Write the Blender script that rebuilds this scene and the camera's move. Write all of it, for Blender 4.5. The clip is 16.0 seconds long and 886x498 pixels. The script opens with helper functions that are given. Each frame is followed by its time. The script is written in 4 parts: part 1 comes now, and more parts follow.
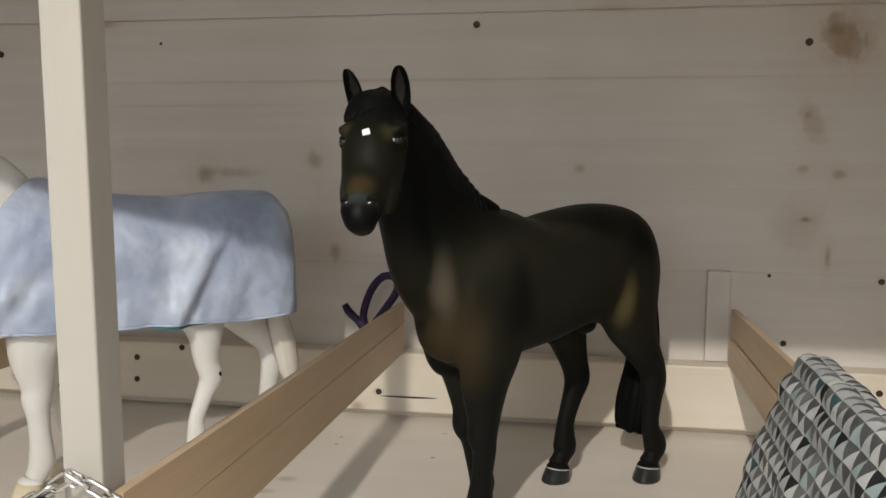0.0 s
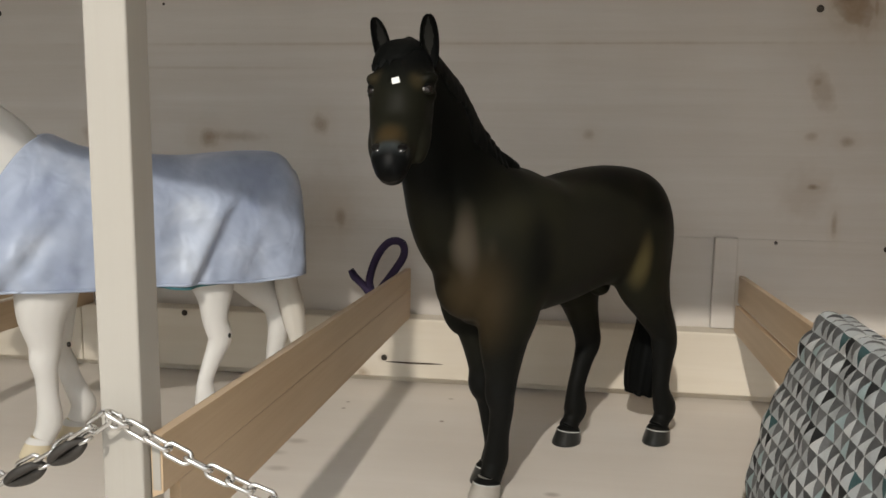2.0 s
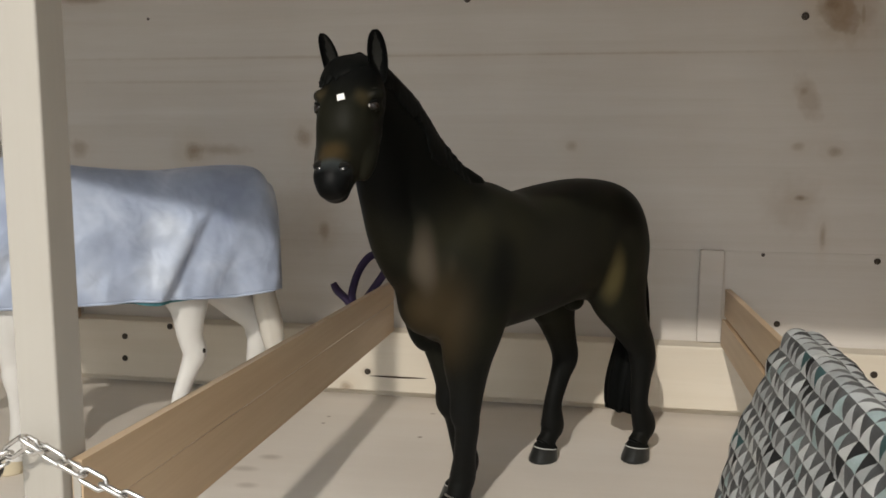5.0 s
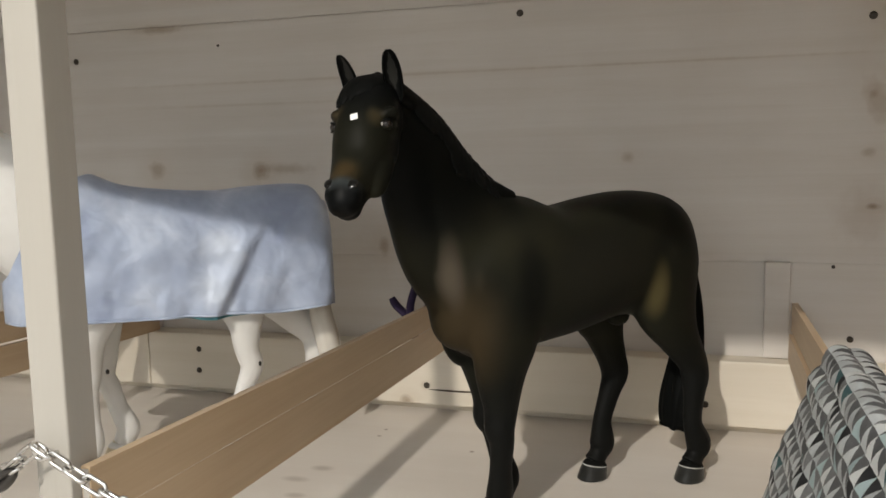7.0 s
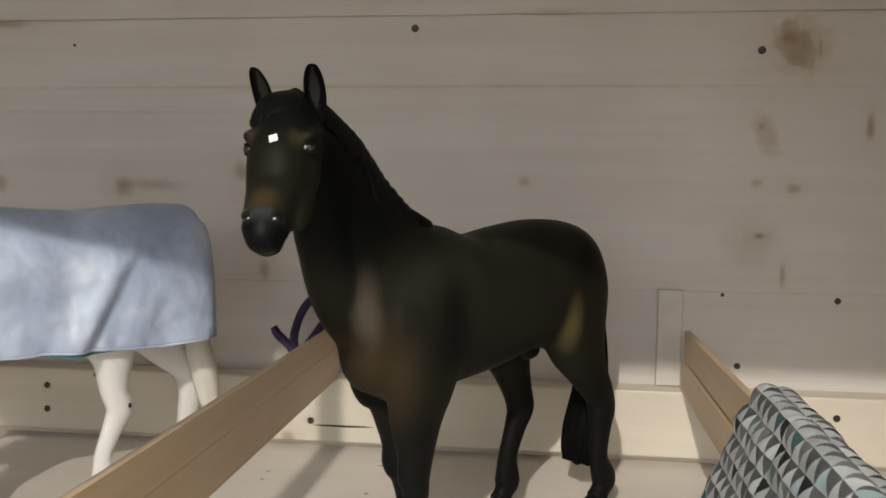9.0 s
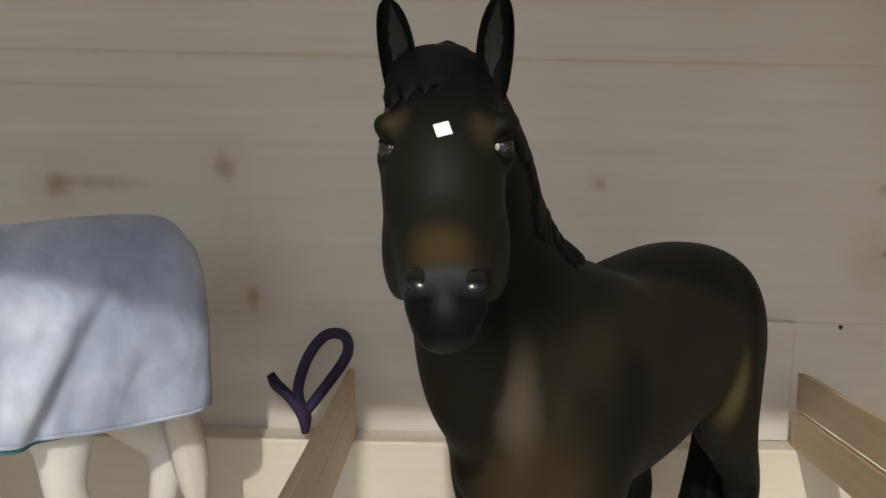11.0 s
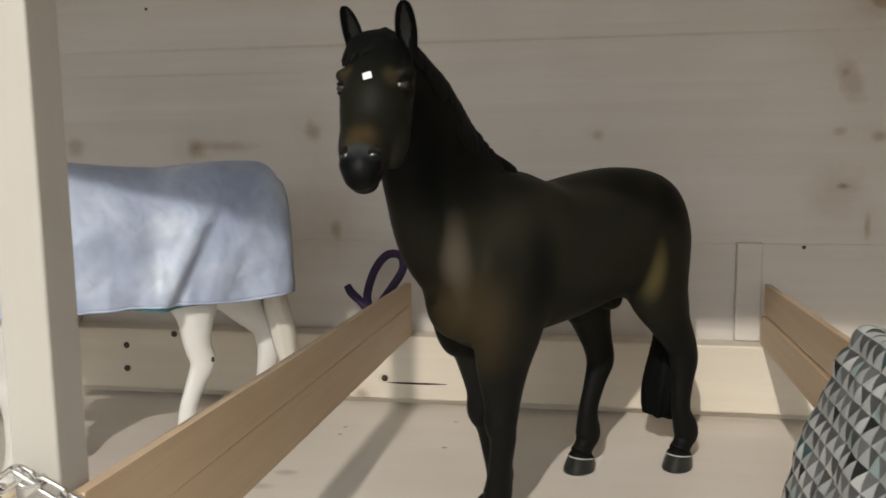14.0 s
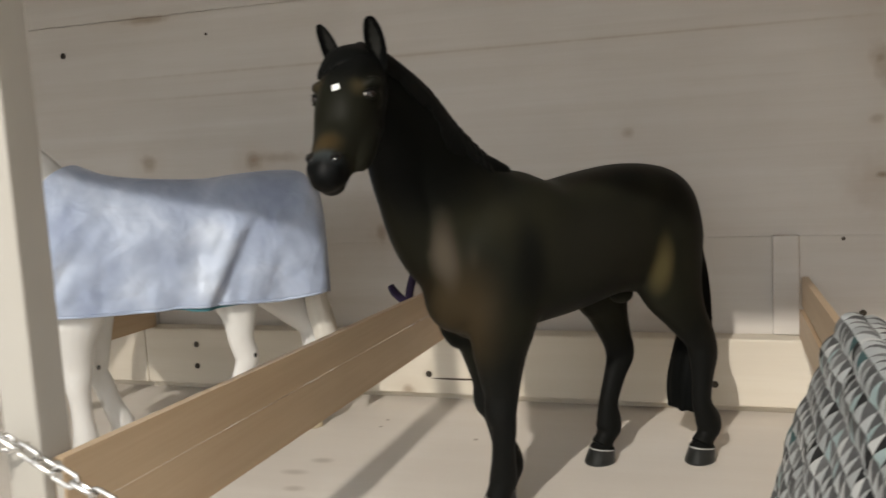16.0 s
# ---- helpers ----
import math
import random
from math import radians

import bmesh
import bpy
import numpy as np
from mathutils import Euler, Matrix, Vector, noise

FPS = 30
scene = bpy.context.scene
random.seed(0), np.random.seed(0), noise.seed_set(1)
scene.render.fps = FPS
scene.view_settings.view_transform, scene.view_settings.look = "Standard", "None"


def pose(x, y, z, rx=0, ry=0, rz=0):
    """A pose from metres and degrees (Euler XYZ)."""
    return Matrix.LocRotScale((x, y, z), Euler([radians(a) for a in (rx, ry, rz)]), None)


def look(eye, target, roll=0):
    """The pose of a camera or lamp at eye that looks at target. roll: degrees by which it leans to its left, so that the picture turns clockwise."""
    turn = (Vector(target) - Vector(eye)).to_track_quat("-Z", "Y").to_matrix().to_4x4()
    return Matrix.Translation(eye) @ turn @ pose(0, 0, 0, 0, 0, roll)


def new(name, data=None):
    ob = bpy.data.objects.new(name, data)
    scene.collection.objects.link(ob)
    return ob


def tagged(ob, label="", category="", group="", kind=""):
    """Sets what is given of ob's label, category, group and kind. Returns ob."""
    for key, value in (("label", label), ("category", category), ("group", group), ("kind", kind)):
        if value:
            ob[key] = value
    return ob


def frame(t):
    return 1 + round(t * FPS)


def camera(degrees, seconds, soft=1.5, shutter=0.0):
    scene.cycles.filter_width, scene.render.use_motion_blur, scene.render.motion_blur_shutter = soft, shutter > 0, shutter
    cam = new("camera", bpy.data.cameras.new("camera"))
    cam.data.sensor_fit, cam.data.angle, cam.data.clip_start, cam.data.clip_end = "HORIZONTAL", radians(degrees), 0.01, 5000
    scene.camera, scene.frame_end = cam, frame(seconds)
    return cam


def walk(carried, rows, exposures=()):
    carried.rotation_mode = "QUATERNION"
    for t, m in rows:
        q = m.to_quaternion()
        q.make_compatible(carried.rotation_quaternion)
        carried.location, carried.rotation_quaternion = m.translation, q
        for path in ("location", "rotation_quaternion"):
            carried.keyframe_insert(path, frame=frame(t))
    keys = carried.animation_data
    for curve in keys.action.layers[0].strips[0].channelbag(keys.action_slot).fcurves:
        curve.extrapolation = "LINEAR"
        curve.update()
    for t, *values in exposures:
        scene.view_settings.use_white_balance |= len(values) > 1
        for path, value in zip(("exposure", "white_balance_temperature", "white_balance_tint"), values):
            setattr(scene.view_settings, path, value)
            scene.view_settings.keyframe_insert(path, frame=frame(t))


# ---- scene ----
# ---------------------------------------------------------------- camera and walk
cam = camera(55.0, 16.0, soft=1.6, shutter=0.3)
PATH = [
    (0, (0.0087, 0.0157, 0.2291), (-0.0252, 0.2114, 0.2047), 0.1),
    (0.5, (0.0108, 0.0139, 0.2254), (-0.0232, 0.2093, 0.2003), -0.0),
    (1, (0.0077, 0.0173, 0.2219), (-0.0253, 0.2127, 0.1951), -0.1),
    (1.5, (-0.0035, 0.0162, 0.2217), (-0.0339, 0.2120, 0.1939), 0.2),
    (2, (-0.0131, 0.0135, 0.2143), (-0.0423, 0.2093, 0.1860), 0.7),
    (2.5, (-0.0036, 0.0118, 0.2159), (-0.0319, 0.2077, 0.1868), 0.4),
    (3, (-0.0163, 0.0134, 0.2130), (-0.0428, 0.2094, 0.1833), 0.6),
    (3.5, (-0.0205, 0.0193, 0.2095), (-0.0461, 0.2155, 0.1805), 0.9),
    (4, (-0.0183, 0.0175, 0.2227), (-0.0439, 0.2141, 0.1960), 0.9),
    (4.2, (-0.0172, 0.0178, 0.2193), (-0.0425, 0.2145, 0.1930), 1.1),
    (6.3, (0.0858, 0.0381, 0.2180), (0.0268, 0.2274, 0.1914), -1.4),
    (6.5, (0.0752, 0.0381, 0.2178), (0.0151, 0.2271, 0.1919), -1.2),
    (7, (0.0622, 0.0336, 0.2195), (0.0022, 0.2230, 0.1961), -1.2),
    (7.5, (0.0452, 0.0476, 0.2242), (-0.0082, 0.2392, 0.2036), -0.7),
    (8, (0.0244, 0.0229, 0.2358), (-0.0250, 0.2160, 0.2187), -0.6),
    (8.5, (0.0213, 0.0279, 0.2272), (-0.0150, 0.2236, 0.2078), -0.3),
    (9, (0.0162, 0.0613, 0.2270), (-0.0076, 0.2587, 0.2059), 0.4),
    (9.5, (-0.0348, 0.1307, 0.2305), (-0.0493, 0.3288, 0.2070), 1.0),
    (9.7, (-0.0520, 0.1528, 0.2320), (-0.0637, 0.3510, 0.2079), 0.9),
    (12, (-0.0938, 0.2119, 0.2303), (-0.0921, 0.4104, 0.2056), 1.6),
    (12.5, (-0.0749, 0.1905, 0.2298), (-0.0788, 0.3888, 0.2042), 1.1),
    (12.8, (-0.0420, 0.1450, 0.2320), (-0.0597, 0.3424, 0.2055), 0.3),
    (13, (-0.0200, 0.1045, 0.2275), (-0.0493, 0.3003, 0.1991), -0.4),
    (13.2, (-0.0230, 0.0860, 0.2140), (-0.0582, 0.2808, 0.1852), -0.6),
    (13.5, (-0.0204, 0.0670, 0.2120), (-0.0562, 0.2619, 0.1850), -0.6),
    (14, (-0.0037, 0.0601, 0.2107), (-0.0382, 0.2554, 0.1844), -0.7),
    (14.5, (0.0416, 0.0693, 0.2127), (0.0003, 0.2634, 0.1880), -1.8),
    (15, (0.0864, 0.0776, 0.2111), (0.0342, 0.2693, 0.1879), -2.6),
    (15.5, (0.0978, 0.0763, 0.2075), (0.0391, 0.2661, 0.1840), -3.1),
    (16, (0.0641, 0.0511, 0.2073), (0.0024, 0.2398, 0.1833), -3.0),
]
walk(cam, [(t, look(eye, target, roll)) for t, eye, target, roll in PATH],
     exposures=((0.0, -0.16), (4.2, -0.15), (7.0, -0.10), (8.2, 0.04), (9.0, -0.03), (12.5, -0.04), (13.1, 0.14), (13.6, -0.02), (14.2, -0.03), (15.0, -0.02), (16.0, 0.03)))

# ---------------------------------------------------------------- light
world = bpy.data.worlds.new("room_air")
scene.world = world
world.use_nodes = True
world.node_tree.nodes["Background"].inputs[0].default_value = (0.955, 0.982, 1.0, 1)
world.node_tree.nodes["Background"].inputs[1].default_value = 2.20

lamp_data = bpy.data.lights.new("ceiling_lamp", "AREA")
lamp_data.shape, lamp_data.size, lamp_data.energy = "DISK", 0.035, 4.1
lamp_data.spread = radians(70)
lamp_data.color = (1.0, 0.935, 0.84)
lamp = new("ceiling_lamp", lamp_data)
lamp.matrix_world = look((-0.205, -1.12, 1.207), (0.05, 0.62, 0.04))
scene.view_settings.exposure = 0.0


# ---------------------------------------------------------------- materials
def material(name, rough=0.6, metal=0.0, base=(0.5, 0.5, 0.5)):
    m = bpy.data.materials.new(name)
    m.use_nodes = True
    b = m.node_tree.nodes["Principled BSDF"]
    b.inputs["Roughness"].default_value = rough
    b.inputs["Metallic"].default_value = metal
    b.inputs["Base Color"].default_value = (*base, 1)
    return m, m.node_tree, b


def node(tree, kind, **values):
    n = tree.nodes.new(kind)
    for key, value in values.items():
        if key == "op":
            n.operation = value
        elif key == "blend":
            n.data_type, n.blend_type = "RGBA", value
        else:
            n.inputs[key].default_value = value
    return n


def maths(tree, op, a, b=None):
    n = tree.nodes.new("ShaderNodeMath")
    n.operation = op
    for i, v in enumerate((a, b)):
        if v is None:
            continue
        if isinstance(v, (int, float)):
            n.inputs[i].default_value = v
        else:
            tree.links.new(v, n.inputs[i])
    return n.outputs[0]


def mixed(tree, factor, a, b, blend="MIX"):
    n = tree.nodes.new("ShaderNodeMix")
    n.data_type, n.blend_type = "RGBA", blend
    for slot, v in ((n.inputs["Factor"], factor), (n.inputs[6], a), (n.inputs[7], b)):
        if isinstance(v, (int, float)):
            slot.default_value = v
        elif isinstance(v, tuple):
            slot.default_value = (*v, 1)
        else:
            tree.links.new(v, slot)
    return n.outputs[2]


def ramp(tree, fac, stops):
    n = tree.nodes.new("ShaderNodeValToRGB")
    e = n.color_ramp.elements
    while len(e) < len(stops):
        e.new(0.5)
    for item, (at, c) in zip(e, stops):
        item.position, item.color = at, (*c, 1)
    tree.links.new(fac, n.inputs[0])
    return n.outputs[0]


def wood(name, pale, dark, along="x", knots=(), rough=0.55, grain=1.0, scale=1.0):
    """Planed pine: grain drawn out along one axis, slow colour drift, fine pores, and knots (x, z, width, height, depth of tone, slant, crispness)."""
    m, t, b = material(name, rough)
    pos = t.nodes.new("ShaderNodeNewGeometry").outputs["Position"]
    rnd = t.nodes.new("ShaderNodeObjectInfo").outputs["Random"]
    mp = t.nodes.new("ShaderNodeMapping")
    s = {"x": (2.2, 60, 60), "y": (60, 2.2, 60), "z": (60, 60, 2.2)}[along]
    mp.inputs["Scale"].default_value = [v * scale for v in s]
    t.links.new(pos, mp.inputs["Vector"])
    shift = t.nodes.new("ShaderNodeCombineXYZ")
    for i in range(3):
        t.links.new(maths(t, "MULTIPLY", rnd, 37.0 + 11 * i), shift.inputs[i])
    t.links.new(shift.outputs[0], mp.inputs["Location"])
    bend = node(t, "ShaderNodeTexNoise", Scale=0.35, Detail=2.0)
    t.links.new(mp.outputs[0], bend.inputs["Vector"])
    g = node(t, "ShaderNodeTexNoise", Scale=1.0, Detail=6.0, Roughness=0.65, Distortion=0.4)
    t.links.new(mp.outputs[0], g.inputs["Vector"])
    fine = node(t, "ShaderNodeTexNoise", Scale=7.0, Detail=4.0, Roughness=0.7)
    t.links.new(mp.outputs[0], fine.inputs["Vector"])
    drift = node(t, "ShaderNodeTexNoise", Scale=7.0, Detail=3.0)
    t.links.new(pos, drift.inputs["Vector"])
    f = maths(t, "MULTIPLY", ramp(t, g.outputs[0], [(0.35, (0, 0, 0)), (0.72, (1, 1, 1))]), 0.55 * grain)
    c = mixed(t, f, pale, dark)
    c = mixed(t, maths(t, "MULTIPLY", ramp(t, fine.outputs[0], [(0.5, (0, 0, 0)), (0.75, (1, 1, 1))]), 0.22 * grain), c, dark)
    c = mixed(t, maths(t, "MULTIPLY", ramp(t, drift.outputs[0], [(0.35, (0, 0, 0)), (0.7, (1, 1, 1))]), 0.35), c, tuple(0.82 * v for v in dark))
    if knots:
        sep = t.nodes.new("ShaderNodeSeparateXYZ")
        t.links.new(pos, sep.inputs[0])
        wob = node(t, "ShaderNodeTexNoise", Scale=90.0, Detail=2.0)
        t.links.new(pos, wob.inputs["Vector"])
        third = sep.outputs["Z"] if along != "floor" else sep.outputs["Y"]
        for kx, kz, kw, kh, tone, *more in knots:
            slant, crisp = more or (0.0, 0.0)
            dz = maths(t, "DIVIDE", maths(t, "SUBTRACT", third, kz), kh)
            dx = maths(t, "DIVIDE", maths(t, "SUBTRACT", sep.outputs["X"], kx), kw)
            dx = maths(t, "ADD", dx, maths(t, "MULTIPLY", dz, slant))
            d = maths(t, "SQRT", maths(t, "ADD", maths(t, "MULTIPLY", dx, dx), maths(t, "MULTIPLY", dz, dz)))
            d = maths(t, "ADD", d, maths(t, "MULTIPLY", maths(t, "SUBTRACT", wob.outputs[0], 0.5), 0.9))
            halo = ramp(t, maths(t, "MULTIPLY", d, 0.42), [(0.15, (1, 1, 1)), (1.0, (0, 0, 0))])
            c = mixed(t, maths(t, "MULTIPLY", halo, 0.42 * tone), c, (0.46, 0.385, 0.30))
            k = ramp(t, d, [(0.25 + 0.55 * crisp, (1, 1, 1)), (1.0, (0, 0, 0))])
            if tone > 0.5:
                rings = maths(t, "ADD", 0.92, maths(t, "MULTIPLY", maths(t, "SINE", maths(t, "MULTIPLY", d, 17.0)), 0.08))
                k = maths(t, "MULTIPLY", k, rings)
            c = mixed(t, maths(t, "MULTIPLY", k, tone), c, (0.25, 0.167, 0.095) if tone < 0.78 else (0.16, 0.105, 0.058))
    t.links.new(c, b.inputs["Base Color"])
    bump = node(t, "ShaderNodeBump", Strength=0.25, Distance=0.0006)
    t.links.new(g.outputs[0], bump.inputs["Height"])
    t.links.new(bump.outputs[0], b.inputs["Normal"])
    return m


WALL_KNOTS = [(-0.2225, 0.2156, 0.008, 0.011, 0.6), (-0.3216, 0.203, 0.010, 0.010, 0.75), (-0.297, 0.205, 0.03, 0.006, 0.4),
              (-0.2056, 0.1377, 0.006, 0.010, 0.6), (0.1747, 0.247, 0.010, 0.021, 0.36, 0.75, 0.35), (0.1715, 0.252, 0.004, 0.004, 0.4), (0.1915, 0.3105, 0.0155, 0.0180, 0.72, 0.38, 0.75), (0.1875, 0.3150, 0.0070, 0.0062, 0.80), (0.2095, 0.3080, 0.0016, 0.0100, 0.4, 0.3, 0.2),
              (0.197, 0.309, 0.024, 0.026, 0.4), (0.000, 0.210, 0.006, 0.005, 0.4), (0.1957, 0.207, 0.006, 0.005, 0.55),
              (0.169, 0.211, 0.006, 0.004, 0.4), (0.1735, 0.1717, 0.006, 0.003, 0.8), (0.168, 0.166, 0.026, 0.024, 0.22),
              (0.191, 0.143, 0.003, 0.012, 0.55), (-0.43, 0.205, 0.010, 0.010, 0.5), (0.247, 0.252, 0.004, 0.012, 0.7)]
WALL_KNOTS += [(-0.210, 0.155, 0.030, 0.048, 0.12), (0.02, 0.3355, 0.03, 0.004, 0.3), (-0.42, 0.332, 0.03, 0.005, 0.6), (-0.20, 0.2815, 0.30, 0.0016, 0.22), (0.05, 0.2815, 0.16, 0.0014, 0.2), (-0.33, 0.262, 0.12, 0.0016, 0.15)]
FLOOR_KNOTS = [(-0.1014, 0.6093, 0.0024, 0.0024, 0.75), (-0.1937, 0.5525, 0.0100, 0.0060, 0.35), (-0.2030, 0.5300, 0.0120, 0.0060, 0.30),
               (-0.1020, 0.6625, 0.0030, 0.0020, 0.55), (-0.1805, 0.6405, 0.0022, 0.0022, 0.65), (-0.1800, 0.6250, 0.0022, 0.0022, 0.65), (-0.1905, 0.5050, 0.0090, 0.0055, 0.30), (-0.0180, 0.4960, 0.0060, 0.0040, 0.45)]

PALE = (0.628, 0.600, 0.566)
STRAW = (0.540, 0.498, 0.448)
wall_wood = wood("pale_pine_wall", PALE, STRAW, "x", WALL_KNOTS, 0.6, 1.35)
base_wood = wood("pale_pine_board", (0.70, 0.645, 0.55), (0.61, 0.545, 0.44), "x", ((-0.181, 0.009, 0.007, 0.006, 0.7), (-0.164, 0.0232, 0.006, 0.005, 0.35)), 0.55)
floor_wood = wood("pale_pine_floor", (0.70, 0.652, 0.592), (0.62, 0.56, 0.486), "x", (), 0.5, 0.7)
post_wood = wood("pale_pine_post", (0.408, 0.388, 0.350), (0.345, 0.318, 0.272), "z", (), 0.55, 0.8)
rail_wood = wood("warm_pine_rail", (0.575, 0.438, 0.292), (0.435, 0.305, 0.185), "y", (), 0.45, 1.35, 1.4)


def floor_marks(m):
    t = m.node_tree
    b = t.nodes["Principled BSDF"]
    c = b.inputs["Base Color"].links[0].from_socket
    pos = t.nodes.new("ShaderNodeNewGeometry").outputs["Position"]
    sep = t.nodes.new("ShaderNodeSeparateXYZ")
    t.links.new(pos, sep.inputs[0])
    for kx, ky, kw, kh, tone in FLOOR_KNOTS:
        dx = maths(t, "DIVIDE", maths(t, "SUBTRACT", sep.outputs["X"], kx), kw)
        dy = maths(t, "DIVIDE", maths(t, "SUBTRACT", sep.outputs["Y"], ky), kh)
        d = maths(t, "SQRT", maths(t, "ADD", maths(t, "MULTIPLY", dx, dx), maths(t, "MULTIPLY", dy, dy)))
        c = mixed(t, maths(t, "MULTIPLY", ramp(t, d, [(0.3, (1, 1, 1)), (1.0, (0, 0, 0))]), tone), c, (0.14, 0.085, 0.045))
    t.links.new(c, b.inputs["Base Color"])


floor_marks(floor_wood)

steel, _, _ = material("bright_steel", 0.22, 1.0, (0.62, 0.61, 0.59))
dark_steel, _, _ = material("dark_steel", 0.48, 1.0, (0.085, 0.08, 0.075))
screw_metal, _, _ = material("blackened_screw", 0.42, 0.6, (0.060, 0.050, 0.040))
split_brown, _, _ = material("split_brown", 0.9, 0.0, (0.045, 0.030, 0.018))
purple_cord, _, _ = material("purple_cord", 0.8, 0.0, (0.022, 0.012, 0.048))
teal_trim, _, _ = material("teal_trim", 0.7, 0.0, (0.045, 0.16, 0.185))
plaster_dim, _, _ = material("room_brown_wall", 0.9, 0.0, (0.55, 0.50, 0.44))
bounce_white, _, _ = material("bounce_white", 0.8, 0.0, (0.82, 0.81, 0.79))
plaster, _, _ = material("room_plaster", 0.9, 0.0, (0.6, 0.58, 0.55))
carpet, _, _ = material("room_floor_covering", 0.9, 0.0, (0.56, 0.52, 0.47))
hoof_dark, _, _ = material("hoof_grey", 0.28, 0.0, (0.011, 0.0125, 0.012))
hoof_pale, _, _ = material("hoof_pale", 0.4, 0.0, (0.33, 0.31, 0.275))
band_white, _, _ = material("coronet_white", 0.5, 0.0, (0.40, 0.40, 0.38))
eye_gloss, _, _ = material("eye_gloss", 0.06, 0.0, (0.012, 0.009, 0.008))
mane_black, _, _ = material("mane_black", 0.6, 0.0, (0.0026, 0.0030, 0.0028))
mane_black.node_tree.nodes["Principled BSDF"].inputs["Specular IOR Level"].default_value = 0.07
nostril_black, _, _ = material("nostril_black", 0.22, 0.0, (0.002, 0.002, 0.002))
nostril_black.node_tree.nodes["Principled BSDF"].inputs["Specular IOR Level"].default_value = 0.5
eye_white_glint, _, _ = material("eye_white_glint", 0.2, 0.0, (0.30, 0.29, 0.27))
ear_olive, _, _ = material("inner_ear", 0.8, 0.0, (0.0080, 0.0077, 0.0052))


def coat_dark():
    m, t, b = material("dark_bay_coat", 0.50)
    b.inputs["Specular IOR Level"].default_value = 0.16
    co = t.nodes.new("ShaderNodeTexCoord").outputs["Object"]
    n1 = node(t, "ShaderNodeTexNoise", Scale=16.0, Detail=2.0)
    t.links.new(co, n1.inputs["Vector"])
    c = ramp(t, n1.outputs[0], [(0.36, (0.0068, 0.0073, 0.0056)), (0.66, (0.0162, 0.0156, 0.0096))])
    # airbrushed lighter and darker patches: place, half lengths, tone
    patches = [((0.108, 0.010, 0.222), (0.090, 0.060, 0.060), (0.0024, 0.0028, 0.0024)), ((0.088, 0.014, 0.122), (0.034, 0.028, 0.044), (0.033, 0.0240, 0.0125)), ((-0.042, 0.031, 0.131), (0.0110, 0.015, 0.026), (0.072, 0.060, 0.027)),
               # pale chest streaks: muscle highlights painted into the coat
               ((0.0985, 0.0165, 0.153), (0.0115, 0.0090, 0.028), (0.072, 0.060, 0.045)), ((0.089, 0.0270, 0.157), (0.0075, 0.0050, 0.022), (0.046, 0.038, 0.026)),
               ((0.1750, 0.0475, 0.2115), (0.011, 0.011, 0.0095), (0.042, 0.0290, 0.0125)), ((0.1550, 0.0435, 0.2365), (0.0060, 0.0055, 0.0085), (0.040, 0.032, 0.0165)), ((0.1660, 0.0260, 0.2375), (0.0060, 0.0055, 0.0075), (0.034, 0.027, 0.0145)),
               # second is the barrel's sheen, last the shade behind the shoulder, both painted
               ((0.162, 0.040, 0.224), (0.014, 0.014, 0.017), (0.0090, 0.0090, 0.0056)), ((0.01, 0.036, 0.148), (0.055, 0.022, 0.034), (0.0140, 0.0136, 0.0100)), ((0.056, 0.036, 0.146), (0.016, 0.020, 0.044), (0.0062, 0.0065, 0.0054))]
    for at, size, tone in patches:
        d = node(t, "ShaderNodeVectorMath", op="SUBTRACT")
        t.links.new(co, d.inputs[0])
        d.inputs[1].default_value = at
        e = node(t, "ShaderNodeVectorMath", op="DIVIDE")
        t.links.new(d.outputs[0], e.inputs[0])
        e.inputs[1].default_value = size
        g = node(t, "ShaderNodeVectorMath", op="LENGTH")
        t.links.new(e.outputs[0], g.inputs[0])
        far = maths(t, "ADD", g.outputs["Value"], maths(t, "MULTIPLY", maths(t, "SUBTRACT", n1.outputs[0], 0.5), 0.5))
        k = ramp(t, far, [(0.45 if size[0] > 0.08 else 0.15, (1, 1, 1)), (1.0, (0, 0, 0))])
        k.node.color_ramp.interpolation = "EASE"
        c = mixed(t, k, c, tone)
    sep = t.nodes.new("ShaderNodeSeparateXYZ")
    t.links.new(co, sep.inputs[0])
    low = ramp(t, sep.outputs["Z"], [(0.070, (1, 1, 1)), (0.095, (0, 0, 0))])
    c = mixed(t, low, c, (0.0070, 0.0072, 0.0066))
    edge = node(t, "ShaderNodeTexNoise", Scale=300.0, Detail=2.0)
    t.links.new(co, edge.inputs["Vector"])
    high = maths(t, "ADD", sep.outputs["Z"], maths(t, "MULTIPLY", edge.outputs[0], 0.005))
    c = mixed(t, ramp(t, maths(t, "SUBTRACT", high, 0.2), [(0.0375, (0, 0, 0)), (0.0455, (1, 1, 1))]), c, (0.0028, 0.0031, 0.0030))
    # grey glossy muzzle and a small painted white star
    d = node(t, "ShaderNodeVectorMath", op="DISTANCE")
    t.links.new(co, d.inputs[0])
    d.inputs[1].default_value = (0.1770, 0.0515, 0.1972)
    k = ramp(t, maths(t, "DIVIDE", d.outputs["Value"], 0.02), [(0.50, (1, 1, 1)), (0.62, (0, 0, 0))])
    rim = node(t, "ShaderNodeVectorMath", op="SUBTRACT")
    t.links.new(co, rim.inputs[0])
    rim.inputs[1].default_value = (0.1775, 0.0520, 0.2040)
    across = node(t, "ShaderNodeVectorMath", op="DOT_PRODUCT")
    t.links.new(rim.outputs[0], across.inputs[0])
    across.inputs[1].default_value = (-0.62, 0.785, 0.0)
